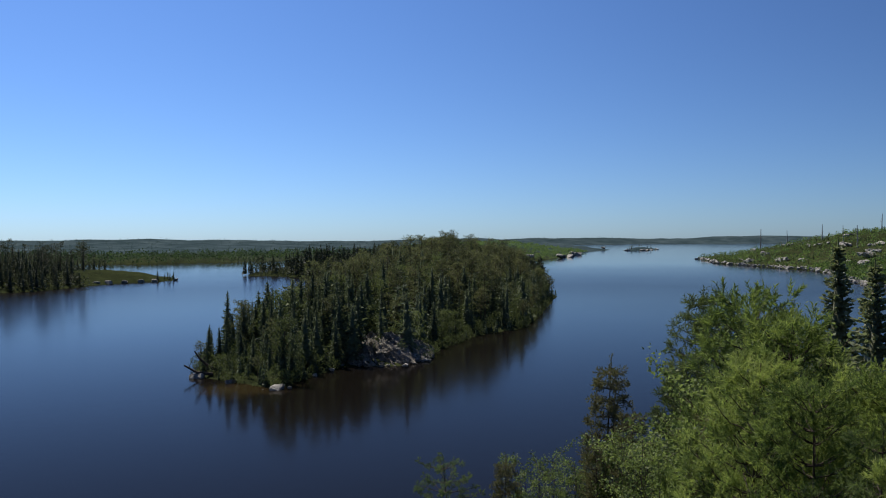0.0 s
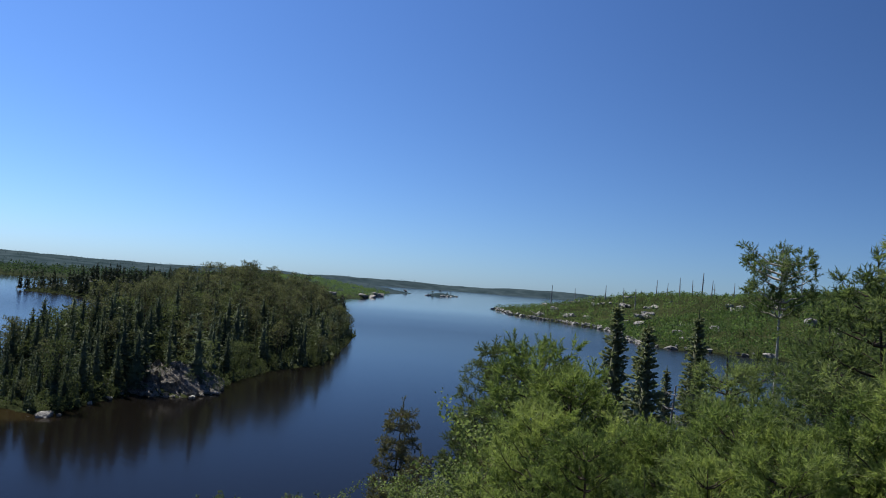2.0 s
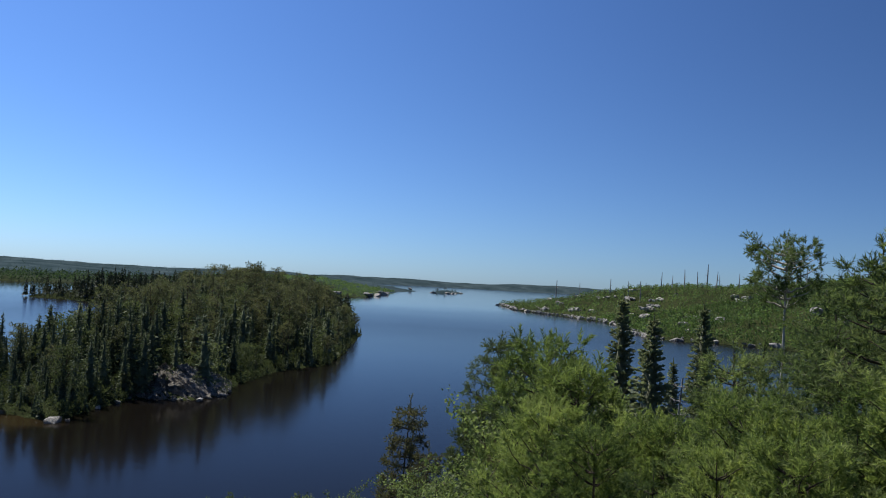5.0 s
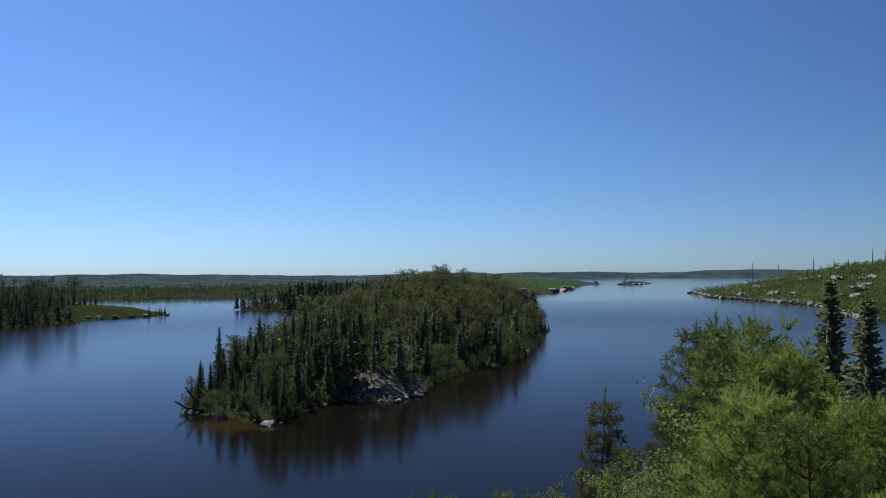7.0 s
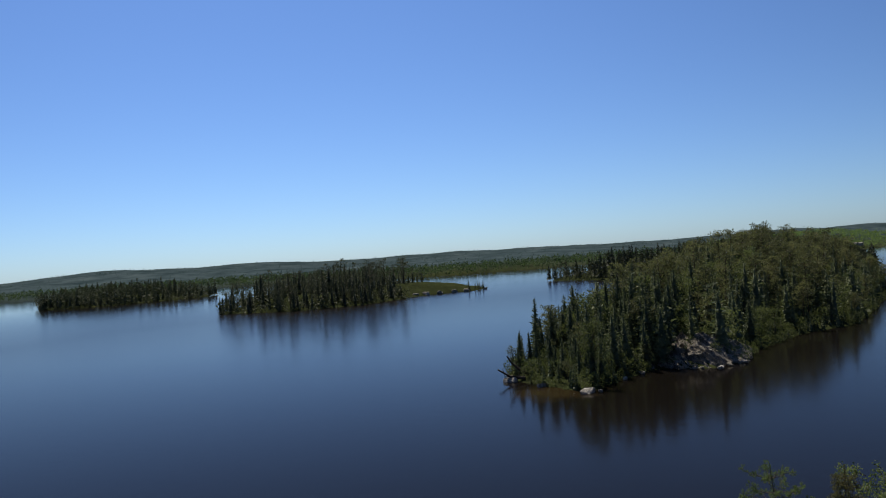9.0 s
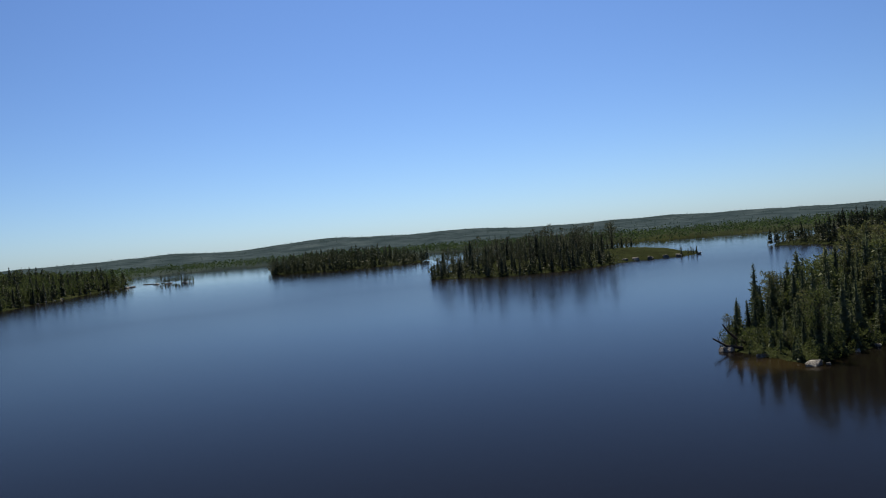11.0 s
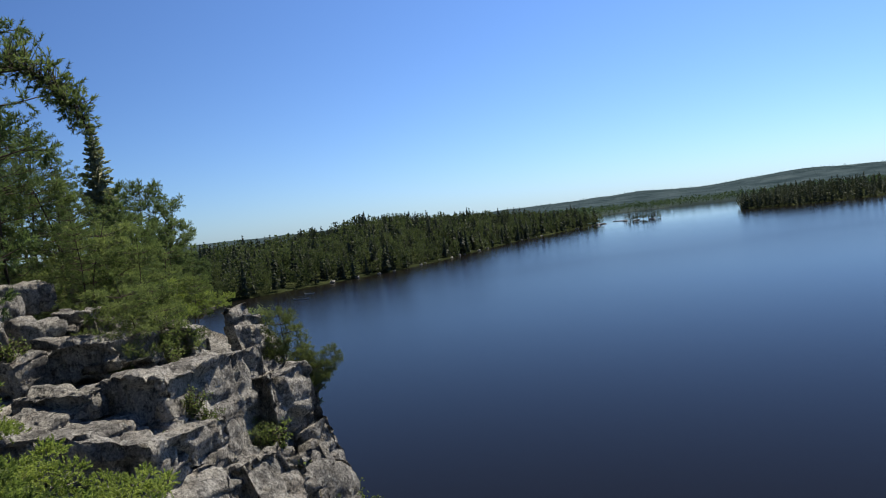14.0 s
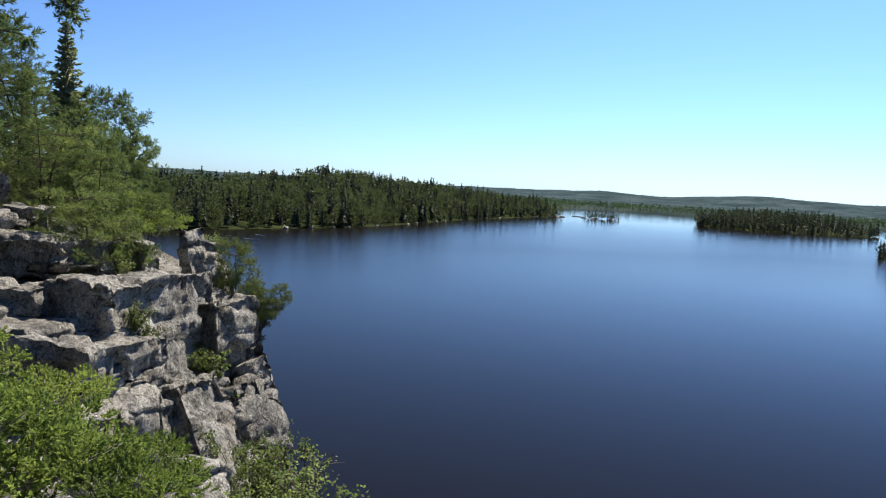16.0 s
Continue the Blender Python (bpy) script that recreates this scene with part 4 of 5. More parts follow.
def cliff_mesh():
    """The body of the crag behind its blocks: the stepped top and the upper part of the face."""
    nu, nb, nf = 260, 80, 70
    verts = np.zeros((nu, nb + nf, 3))
    xs = np.linspace(-24, -0.9, nu)
    edge = np.interp(xs, EDGE_X, EDGE_Y) - 0.25
    for i, x in enumerate(xs):
        top = ledge_z(x, 0)
        for j in range(nb + nf):
            if j < nb:
                back = 8.0 * (1 - j / nb)
                y, z, n, g = edge[i] - back, ledge_z(x, back), Vector((0, 0.2, 1)), 0.5
            else:
                q = (j - nb) / nf
                y, z, n, g = edge[i] + 0.24 * q * 7.5 - 0.25 * min(1, q * 8), top - q * 7.5, Vector((0, 1, 0.25)), 1.0
            p = Vector((x, y, z))
            big = noise.cell(Vector((p.x * 0.6 + p.z * 0.1, p.y * 0.8, p.z * 0.5)))
            d = 0.16 * big * g + 0.06 * noise.fractal(p * 2.2, 0.9, 2.1, 4) - 0.12
            verts[i, j] = p + n.normalized() * d
    m = nb + nf
    i, j = np.meshgrid(np.arange(nu - 1), np.arange(m - 1), indexing="ij")
    a = i * m + j
    f = np.stack([a, a + m, a + m + 1, a + 1], -1).reshape(-1, 4)
    return quick_mesh("cliff", verts.reshape(-1, 3), f, ROCK)


def joint_block(size, seed, mat, step=0.07, skew=0.10, worn=0.025, beds=1.5, batter=0.2, split=(0.74, 0.92), rugged=1.0):
    """A block split along the rock's joints: its top at z = 0, corners askew, edges worn, faces battered, beds standing proud by turns, fissures down its faces."""
    r = random.Random(seed)
    half = np.array(size) / 2
    n = [max(3, int(round(c / step))) for c in size]
    corner = {c: [1 + r.uniform(-skew, skew) for _ in range(3)] for c in [(i, j, k) for i in (0, 1) for j in (0, 1) for k in (0, 1)]}
    cuts = []
    for _ in range(7):
        n_ = Vector((r.uniform(-1, 1), r.uniform(-1, 1), r.uniform(-0.3, 0.9))).normalized()
        cuts.append((n_, sum(abs(n_[c]) * half[c] for c in range(3)) * r.uniform(*split)))
    verts, faces = [], []
    for axis in range(3):
        u, w = (axis + 1) % 3, (axis + 2) % 3
        for side in (-1, 1):
            o = len(verts)
            for a in range(n[u] + 1):
                for b in range(n[w] + 1):
                    q = [0.0, 0.0, 0.0]
                    q[axis], q[u], q[w] = side, 2 * a / n[u] - 1, 2 * b / n[w] - 1
                    k = [0.0, 0.0, 0.0]
                    for (ci, cj, ck), f in corner.items():
                        wt = (1 + q[0] * (2 * ci - 1)) * (1 + q[1] * (2 * cj - 1)) * (1 + q[2] * (2 * ck - 1)) / 8
                        for c in range(3):
                            k[c] += wt * f[c]
                    p = Vector([q[c] * half[c] * k[c] for c in range(3)])
                    inner = Vector([max(-half[c] * k[c] + worn, min(half[c] * k[c] - worn, p[c])) for c in range(3)])
                    way = (p - inner).normalized()
                    p = inner + way * worn
                    for n_, reach in cuts:
                        over = p.dot(n_) - reach
                        if over > 0:
                            p = p - n_ * over
                    s = p + Vector((seed * 7.3, seed * 1.7, 0))
                    bed = p.z * beds + 0.5 * noise.noise(s * 0.8) + 0.25 * p.x
                    near = abs(bed - round(bed))
                    fissure = abs(noise.noise(Vector((s.x * 1.3, s.y * 1.3, s.z * 0.35 + 9))))
                    dist, cells = noise.voronoi(s * 1.7 + Vector((0.4, 0.4, 0.4)) * noise.noise(s * 1.1))
                    facet = cells[0]
                    d = 0.035 * noise.fractal(s * 1.4, 0.9, 2.0, 5) + 0.02 * noise.noise(s * 9) - 0.05 * max(0.0, 1 - fissure / 0.05)
                    d *= rugged
                    d += rugged * 0.06 * (noise.cell(facet * 5.0) - 0.5) - 0.045 * max(0.0, 1 - (dist[1] - dist[0]) / 0.10)
                    if abs(way.z) < 0.75:
                        d += 0.09 * (noise.cell(Vector((math.floor(bed + 0.5), seed, 1))) - 0.5) - 0.05 * max(0.0, 1 - near / 0.05)
                    p = p + way * d
                    flare = 1 + batter * (half[2] - p.z) / max(half[0], half[1])
                    verts.append((p.x * flare, p.y * flare, p.z - half[2]))
            for a in range(n[u]):
                for b in range(n[w]):
                    v = o + a * (n[w] + 1) + b
                    quad = (v, v + n[w] + 1, v + n[w] + 2, v + 1)
                    faces.append(quad if side > 0 else quad[::-1])
    return quick_mesh("stone", verts, faces, mat)


cliff = tagged(new("cliff", cliff_mesh()), "jointed grey granite cliff with dark lichen", "cliff", kind="structure")
# the main joints: centre in plan, height of the top, size, turn, tilt
JOINTS = [
    ("slab", (-9.4, -0.15, 19.78), (2.6, 2.0, 0.6), 42, (3, 10)),
    ("slab", (-10.6, -0.9, 20.02), (2.2, 1.8, 0.5), 34, (2, 7)),
    ("slab", (-11.3, -0.50, 20.42), (2.4, 1.6, 0.42), 28, (-3, 8)),
    ("slab", (-11.0, -1.9, 20.5), (2.0, 1.7, 0.5), 39, (3, 5)),
    ("block", (-12.5, 0.10, 21.0), (1.6, 1.9, 0.5), 44, (2, 6)),
    ("block", (-13.2, -0.9, 21.0), (1.3, 1.4, 0.9), 36, (4, 12)),
    ("block", (-12.6, -1.8, 21.1), (1.2, 1.3, 0.7), 49, (3, 5)),
    ("block", (-14.3, 0.4, 20.9), (1.9, 1.6, 0.9), 54, (0, 13)),
    ("fin", (-12.9, 1.75, 20.35), (1.9, 1.0, 4.5), 54, (6, 7)),
    ("fin", (-13.3, 2.35, 19.75), (1.7, 0.8, 4.5), 50, (5, 6)),
    ("fin", (-12.6, 2.45, 19.0), (1.3, 0.7, 4.0), 58, (7, 8)),
    ("fin", (-13.1, 2.85, 18.3), (1.5, 0.7, 4.0), 52, (6, 7)),
    ("fin", (-12.3, 2.85, 17.6), (1.3, 0.7, 3.6), 56, (8, 8)),
    ("fin", (-11.3, 2.25, 18.6), (1.2, 0.8, 3.4), 54, (6, 9)),
    ("fin", (-10.6, 2.05, 18.0), (1.1, 0.9, 3.0), 49, (8, 10)),
    ("block", (-9.7, 2.0, 17.6), (1.2, 1.0, 2.6), 59, (8, 17)),
    ("block", (-8.6, 1.45, 18.2), (1.2, 1.1, 2.4), 52, (10, 17)),
    ("block", (-8.2, 0.7, 19.1), (1.2, 1.2, 1.6), 47, (10, 19)),
    ("slab", (-7.9, -0.5, 19.5), (1.8, 1.6, 0.6), 44, (4, 11)),
    ("fin", (-11.7, 3.05, 17.0), (1.4, 0.8, 3.2), 56, (8, 8)),
    ("fin", (-10.7, 2.75, 17.2), (1.2, 0.8, 3.2), 50, (8, 8)),
    ("fin", (-10.0, 2.65, 16.4), (1.2, 0.9, 3.0), 54, (8, 10))]
for k, (kind, at, size, turn, tilt) in enumerate(JOINTS):
    part(kind, joint_block(size, 500 + k, ROCK, 0.055 if max(size) < 2 else 0.075, batter={"block": 0.5, "buttress": 0.6, "fin": 0.3, "slab": 0.3}[kind]), cliff).matrix_basis = pose(*at, -tilt[0], tilt[1], turn)
# the buttress that stands out of the face, and what leans on it: bearing, distance, height of the top, size, turn from the bearing, tilt
BUTTRESS = [
    ("buttress", 84.5, 11.18, 20.55, (1.2, 2.5, 3.8), -32, (-4, -5), 0.10, 0.05),
    ("block", 81.2, 10.20, 19.35, (0.55, 1.0, 2.2), -30, (-3, -24), 0.08, 0.05),
    ("block", 84.2, 9.80, 19.55, (0.60, 1.1, 2.2), -34, (-5, -14), 0.08, 0.05),
    ("block", 86.4, 9.60, 19.55, (0.70, 0.9, 1.6), -36, (-4, -8), 0.08, 0.05),
    ("block", 79.2, 10.6, 18.90, (0.60, 1.0, 2.2), -30, (-5, -16), 0.08, 0.05),
    ("slab", 87.6, 9.7, 20.12, (1.3, 2.1, 0.5), -30, (-5, 4), 0.05, 0.05),
    ("slab", 91.0, 9.9, 20.22, (1.2, 1.6, 0.5), -36, (-4, 5), 0.05, 0.05),
    ("block", 90.0, 12.6, 21.15, (0.8, 0.9, 0.6), -30, (-6, -8), 0.1, 0.05),
    ("slab", 88.4, 12.0, 20.90, (1.1, 1.8, 0.45), -34, (-4, -3), 0.05, 0.05),
    ("slab", 89.8, 11.2, 20.48, (1.2, 1.8, 0.36), -38, (-4, -2), 0.05, 0.05),
    ("fin", 78.6, 11.9, 20.20, (0.45, 1.1, 4.0), -30, (-3, -9), 0.06, 0.055),
    ("fin", 77.5, 12.3, 19.80, (0.42, 1.0, 4.0), -28, (-3, -11), 0.06, 0.055),
    ("fin", 76.7, 12.0, 19.25, (0.40, 0.9, 3.6), -26, (-3, -12), 0.06, 0.055),
    ("fin", 76.0, 11.6, 18.85, (0.40, 0.9, 3.2), -30, (-4, -12), 0.06, 0.055),
    ("fin", 77.8, 11.2, 19.20, (0.45, 1.0, 3.4), -28, (-3, -11), 0.06, 0.055),
    ("fin", 76.9, 10.7, 18.50, (0.45, 0.9, 3.0), -26, (-4, -12), 0.06, 0.055),
    ("fin", 81.0, 13.1, 21.02, (0.18, 0.5, 1.3), -30, (0, -16), 0.16, 0.045),
    ("fin", 80.2, 13.3, 20.85, (0.34, 0.7, 1.6), -26, (0, -18), 0.14, 0.05),
    ("fin", 79.3, 13.2, 20.45, (0.34, 0.7, 1.6), -26, (0, -14), 0.14, 0.05)]
for k, (kind, az, d, z, size, turn, tilt, batter, step) in enumerate(BUTTRESS):
    ob = part(kind, joint_block(size, 620 + k, ROCK, step, 0.07, 0.012, 1.9, batter, (0.88, 1.0), 1.5), cliff)
    ob.matrix_basis = pose(*polar(az, d), z, *tilt, az + turn)
FACE_H = (1.4, 2.4, 3.0, 1.8)
FACE_STONES = [joint_block((w, 1.0, h), 540 + k, ROCK, 0.09) for k, (w, h) in enumerate(zip((1.0, 1.4, 1.2, 1.6), FACE_H))]
r_ = random.Random(17)
x = -6.2
while x > -19:
    z = min(ledge_z(x, 0), 19.2 if x > -11 else 20.0) + r_.uniform(-0.5, -0.1)
    while z > 14.5:
        k = r_.randrange(4)
        y = float(np.interp(x, EDGE_X, EDGE_Y)) + 0.24 * (20.3 - z) - 0.45 + r_.uniform(-0.12, 0.12)
        part("stone", FACE_STONES[k], cliff).matrix_basis = pose(x + r_.uniform(-0.1, 0.1), y, z, -8 + r_.uniform(-5, 5), r_.uniform(-4, 4), 52 + r_.uniform(-10, 10))
        z -= FACE_H[k] * 0.95
    x -= r_.uniform(0.7, 1.1)
SLABS = [joint_block((w, d, 0.5), 560 + k, ROCK, 0.08) for k, (w, d) in enumerate(((1.3, 0.9), (1.8, 1.3), (1.0, 0.8)))]
for _ in range(32):
    x, back = r_.uniform(-17, -12.4), r_.uniform(1.2, 5.5)
    y = float(np.interp(x, EDGE_X, EDGE_Y)) - back
    part("slab", SLABS[r_.randrange(3)], cliff).matrix_basis = pose(x, y, ledge_z(x, back) + r_.uniform(0.05, 0.45), r_.uniform(-9, 9), r_.uniform(2, 20), 48 + r_.uniform(-20, 20))

# loose blocks: bearing, distance, height of the top, size, turn, tilt
LOOSE_BLOCKS = [
    (84.0, 12.4, 20.98, (0.62, 0.52, 0.62), 50, (6, 12), 0.16),
    (94.6, 11.6, 20.95, (0.9, 0.7, 0.5), 40, (5, 0), 0.10),
    (92.6, 12.6, 21.25, (0.9, 0.7, 0.5), 20, (3, 8), 0.10),
    (95.8, 13.4, 21.5, (1.1, 0.8, 0.6), 30, (4, 0), 0.10),
    (90.4, 13.0, 21.3, (0.8, 0.6, 0.45), 65, (0, 6), 0.10),
    (93.4, 14.6, 21.75, (1.0, 0.8, 0.5), 15, (0, 5), 0.10),
    (97.0, 12.0, 21.35, (0.9, 0.8, 0.6), 50, (3, 3), 0.10)]
for k, (az, d, z, size, turn, tilt, worn) in enumerate(LOOSE_BLOCKS):
    ob = new("boulder", joint_block(size, 400 + k, ROCK, 0.05, 0.16, worn, batter=0.0))
    ob.matrix_basis = pose(*polar(az, d), z, *tilt, turn)
    tagged(ob, "lichened grey granite block on the cliff top", "rock", "cliff blocks")


def shoots(soup, at, axis, rng, length=0.17, needles=20, needle=0.06, width=0.009):
    """Bottle-brush shoots of needles."""
    at, axis = np.asarray(at), np.asarray(axis)
    axis = axis / (np.linalg.norm(axis, axis=1)[:, None] + 1e-9)
    k = len(at)
    s = np.tile(np.linspace(0.1, 1.0, needles), k)[:, None]
    a, b = np.repeat(axis, needles, 0), np.repeat(at, needles, 0)
    side = rng.normal(size=(k * needles, 3))
    side -= a * np.sum(side * a, axis=1)[:, None]
    side /= np.linalg.norm(side, axis=1)[:, None] + 1e-9
    soup.blades(at, axis, length * 1.1, length * 0.07, rng, False)
    soup.blades(b + a * s * length, a * (0.5 + 0.55 * s) + side * 0.85, needle * rng.uniform(0.75, 1.2, k * needles), width, rng)


def near_pine_arrays(h, rng, whorls=12, bare=0.05, wide=0.3, per=5, dense=5.0, needles=20, up=0.55, needle=0.065, width=0.010, crook=0.02, domed=False, tuft=8, shoot=0.15):
    wood, leaf = Soup(), Soup()
    zs = np.linspace(0, 1, 10)
    stem = np.c_[crook * h * np.sin(zs * 4.0), crook * h * np.sin(zs * 3.1 + 1) - crook * h * 0.84, h * zs - 0.3 * (1 - zs)]
    wood.tube(stem, 0.009 * h * (1 - 0.95 * zs) + 0.005, 7)
    A, X = [], []
    for i in range(whorls):
        u = bare + (0.98 - bare) * (i + rng.uniform(-0.3, 0.3)) / whorls
        u = float(np.clip(u, bare, 0.98))
        base = np.array([np.interp(u, zs, stem[:, k]) for k in range(3)])
        for q in range(per):
            a = q * 2 * np.pi / per + i * 1.3 + rng.normal(0, 0.3)
            t = (u - bare) / (1 - bare)
            L = h * wide * (math.sin(math.pi * (0.22 + 0.72 * t)) if domed else (1 - u) ** 0.75) * rng.uniform(0.6, 1.15) + 0.25
            s = np.linspace(0, 1, 6)
            pts = base + np.c_[np.cos(a) * L * s, np.sin(a) * L * s, L * (0.15 * s + up * 0.6 * s ** 2)]
            pts[1:] += rng.normal(0, 0.025 * L, (5, 3))
            wood.tube(pts, np.linspace(0.0022 * h, 0.002, 6) + 0.003, 4)
            for s0 in np.append(1 - 0.75 * rng.uniform(0, 1, max(2, int(L * dense))) ** 1.2, 1.0):
                b = np.array([np.interp(s0, s, pts[:, c]) for c in range(3)])
                turn = a + rng.choice([-1, 1]) * rng.uniform(0.4, 1.2)
                e = b + np.array([np.cos(turn), np.sin(turn), up * 0.6 + rng.uniform(-0.3, 0.4)]) * rng.uniform(0.05, 0.36) * min(1.0, L) * (1.15 - 0.5 * s0)
                wood.tube(np.stack([b, e]), [0.006, 0.004], 3)
                # a tuft of shoots
                d = sphere_dirs(rng, tuft) + np.array([np.cos(a) * 0.4, np.sin(a) * 0.4, up])
                for dd in d:
                    A.append(e + dd * 0.03)
                    X.append(dd)
            A.append(pts[-1])
            X.append(pts[-1] - pts[-2])
    for _ in range(16):
        u = rng.uniform(0.9, 1.0)
        A.append(np.array([np.interp(u, zs, stem[:, c]) for c in range(3)]))
        X.append([rng.normal(0, 0.5), rng.normal(0, 0.5), 1.0])
    shoots(leaf, A, X, rng, shoot, needles, needle, width)
    return wood.arrays(), leaf.arrays()


def leafy_arrays(h, rng, leaves=6500, stems=7, size=0.055, wide=0.42):
    wood, leaf = Soup(), Soup()
    twigs = []
    for i in range(stems):
        a = i * 2.4 + rng.normal(0, 0.3)
        lean = rng.uniform(0.1, wide)
        s = np.linspace(0, 1, 7)
        pts = np.c_[np.cos(a) * lean * h * s ** 1.3, np.sin(a) * lean * h * s ** 1.3, h * rng.uniform(0.75, 1.0) * s - 0.15]
        pts[1:] += rng.normal(0, 0.012 * h, (6, 3))
        wood.tube(pts, np.linspace(0.007 * h, 0.004, 7), 5)
        for _ in range(20):
            u = rng.uniform(0.12, 1.0)
            b = np.array([np.interp(u, s, pts[:, c]) for c in range(3)])
            d = sphere_dirs(rng, 1)[0] * np.array([1, 1, 0.5]) + np.array([0, 0, 0.45])
            e = b + d * h * 0.17 * rng.uniform(0.5, 1.2)
            wood.tube(np.stack([b, (b + e) / 2 + rng.normal(0, 0.02, 3), e]), [0.009, 0.006, 0.003], 3)
            twigs.append((b, e))
    k = leaves // len(twigs)
    for b, e in twigs:
        at = b + (e - b) * rng.uniform(0.25, 1.05, (k, 1)) + rng.normal(0, 0.035 * h ** 0.5, (k, 3))
        leaf.blades(at, sphere_dirs(rng, k) + np.array([0, 0, -0.25]), size * rng.uniform(0.7, 1.25, k), size * 0.7, rng, False)
    return wood.arrays(), leaf.arrays()


def juniper_arrays(r, rng, count=800, flat=0.5, needles=10):
    wood, leaf = Soup(), Soup()
    A, X = [], []
    lumps = [np.array([math.cos(q * 2.4), math.sin(q * 2.4), 0]) * r * 0.72 * math.sqrt((q + 0.4) / 22) + np.array([0, 0, r * flat * rng.uniform(0.0, 0.9)]) for q in range(22)]
    for i in range(count):
        d = sphere_dirs(rng, 1)[0]
        d[2] = abs(d[2])
        c = lumps[i % 22]
        p = c + d * np.array([1, 1, 0.8]) * r * 0.17 * rng.uniform(0.4, 1.0)
        A.append(p)
        X.append(d * 1.2 + np.array([0, 0, 0.1]) + 0.5 * c / r + rng.normal(0, 0.55, 3))
        if i % 13 == 0:
            wood.tube(np.stack([np.array([0, 0, -0.1]) + d * 0.05, p * np.array([0.6, 0.6, 0.5]), p]), [0.014, 0.008, 0.003], 3)
    shoots(leaf, A, X, rng, 0.075, needles + 3, 0.030, 0.017)
    return wood.arrays(), leaf.arrays()


def dead_arrays(h, rng, whorls=22):
    wood, leaf = Soup(), Soup()
    zs = np.linspace(0, 1, 6)
    wood.tube(np.c_[0 * zs, 0.01 * h * np.sin(3 * zs), h * zs - 0.3], 0.011 * h * (1 - 0.9 * zs) + 0.008, 6)
    for i in range(whorls):
        u = 0.15 + 0.83 * i / whorls
        for q in range(4):
            a = rng.uniform(0, 6.28)
            L = h * 0.15 * (1.05 - u) * rng.uniform(0.5, 1.2) + 0.08
            b = np.array([0, 0, h * u])
            o = np.array([np.cos(a), np.sin(a), 0])
            wood.tube(np.stack([b, b + o * L * 0.5 - np.array([0, 0, 0.06 * L]), b + o * L + np.array([0, 0, 0.12 * L])]), [0.014, 0.009, 0.004], 3)
            k = 3
            for s0 in rng.uniform(0.4, 1, k):
                wood.tube(np.stack([b + o * L * s0, b + o * L * s0 + rng.normal(0, 0.1, 3)]), [0.005, 0.002], 3)
    return wood.arrays()


def model(arrays, bark, leafm):
    (wv, wf), (lv, lf) = arrays
    return quick_mesh("trunk", wv, wf, bark, True), quick_mesh("crown", lv, lf, leafm)


def stand(meshes, name, label, category, group, x, y, z, scale, turn, tilt=(0, 0)):
    t = thing(name, label, category, group)
    part("trunk" if category == "tree" else "stem", meshes[0], t)
    part("crown" if category == "tree" else "foliage", meshes[1], t)
    t.matrix_basis = pose(x, y, z, tilt[0], tilt[1], turn) @ Matrix.Scale(scale, 4)
    return t


rng = np.random.default_rng(77)
YOUNG = [model(near_pine_arrays(6.0, rng, 16, 0.3, w, 5, 2.6, 24, 0.9, 0.085, 0.014, tuft=6, shoot=0.24), BARK, YOUNG_LEAF) for w in (0.27, 0.32, 0.24)]
TALL = [model(near_pine_arrays(9.0, rng, 17, 0.10, w, 5, 4.2, 12, 0.45, 0.10, 0.020, tuft=7, shoot=0.20), BARK, CLIFF_PINE_LEAF) for w in (0.25, 0.30)]
SLIM = model(near_pine_arrays(11.0, rng, 24, 0.10, 0.23, 6, 3.6, 11, 0.35, 0.12, 0.026, 0.008, tuft=7, shoot=0.26), BARK, PINE_LEAF)
LARCH = model(near_pine_arrays(8.0, rng, 22, 0.12, 0.14, 5, 8.0, 8, 0.1, 0.07, 0.03, 0.012, tuft=6, shoot=0.16), BARK, LARCH_LEAF)
PALE_PINE = model(near_pine_arrays(12.0, rng, 7, 0.86, 0.050, 5, 3.4, 14, 0.5, 0.085, 0.017, 0.03, True, tuft=8, shoot=0.15), PALE_BARK, CLIFF_PINE_LEAF)
ROUND_PINE = model(near_pine_arrays(6.0, rng, 12, 0.25, 0.26, 6, 4.6, 12, 0.4, 0.11, 0.022, 0.03, True, tuft=8, shoot=0.2), BARK, DARK_PINE_LEAF)
SMALL_DARK = model(near_pine_arrays(2.2, rng, 10, 0.05, 0.34, 5, 9.0, 13, 0.2, 0.065, 0.012, tuft=7, shoot=0.12), BARK, PINE_LEAF)
CLIFF_PINE = [model(near_pine_arrays(7.0, rng, 15, 0.08, w, 5, 5.0, 20, 0.2, 0.052, 0.013, 0.03, True, tuft=8, shoot=0.11), BARK, DARK_PINE_LEAF) for w in (0.19, 0.23)]
LOW_PINE = [model(near_pine_arrays(2.2, rng, 6, 0.10, w, 7, 6.5, 15, 0.12, 0.06, 0.010, 0.08, False, tuft=9, shoot=0.11), BARK, CLIFF_PINE_LEAF) for w in (0.42, 0.52)]
SPRUCE_NEAR = [model(spruce_arrays(12, rng, 72, w, 9, 11, 0.6, 0.75), BARK, NEAR_SPRUCE_LEAF) for w in (0.115, 0.14)]
LEAFY_TALL = [model(leafy_arrays(5.5, rng, 10000, 7, 0.075, 0.22), BARK, BROAD_LEAF) for _ in range(2)]
LEAFY = [model(leafy_arrays(1.8, rng, 4500, 9, 0.055, 0.5), BARK, BROAD_LEAF) for _ in range(2)]
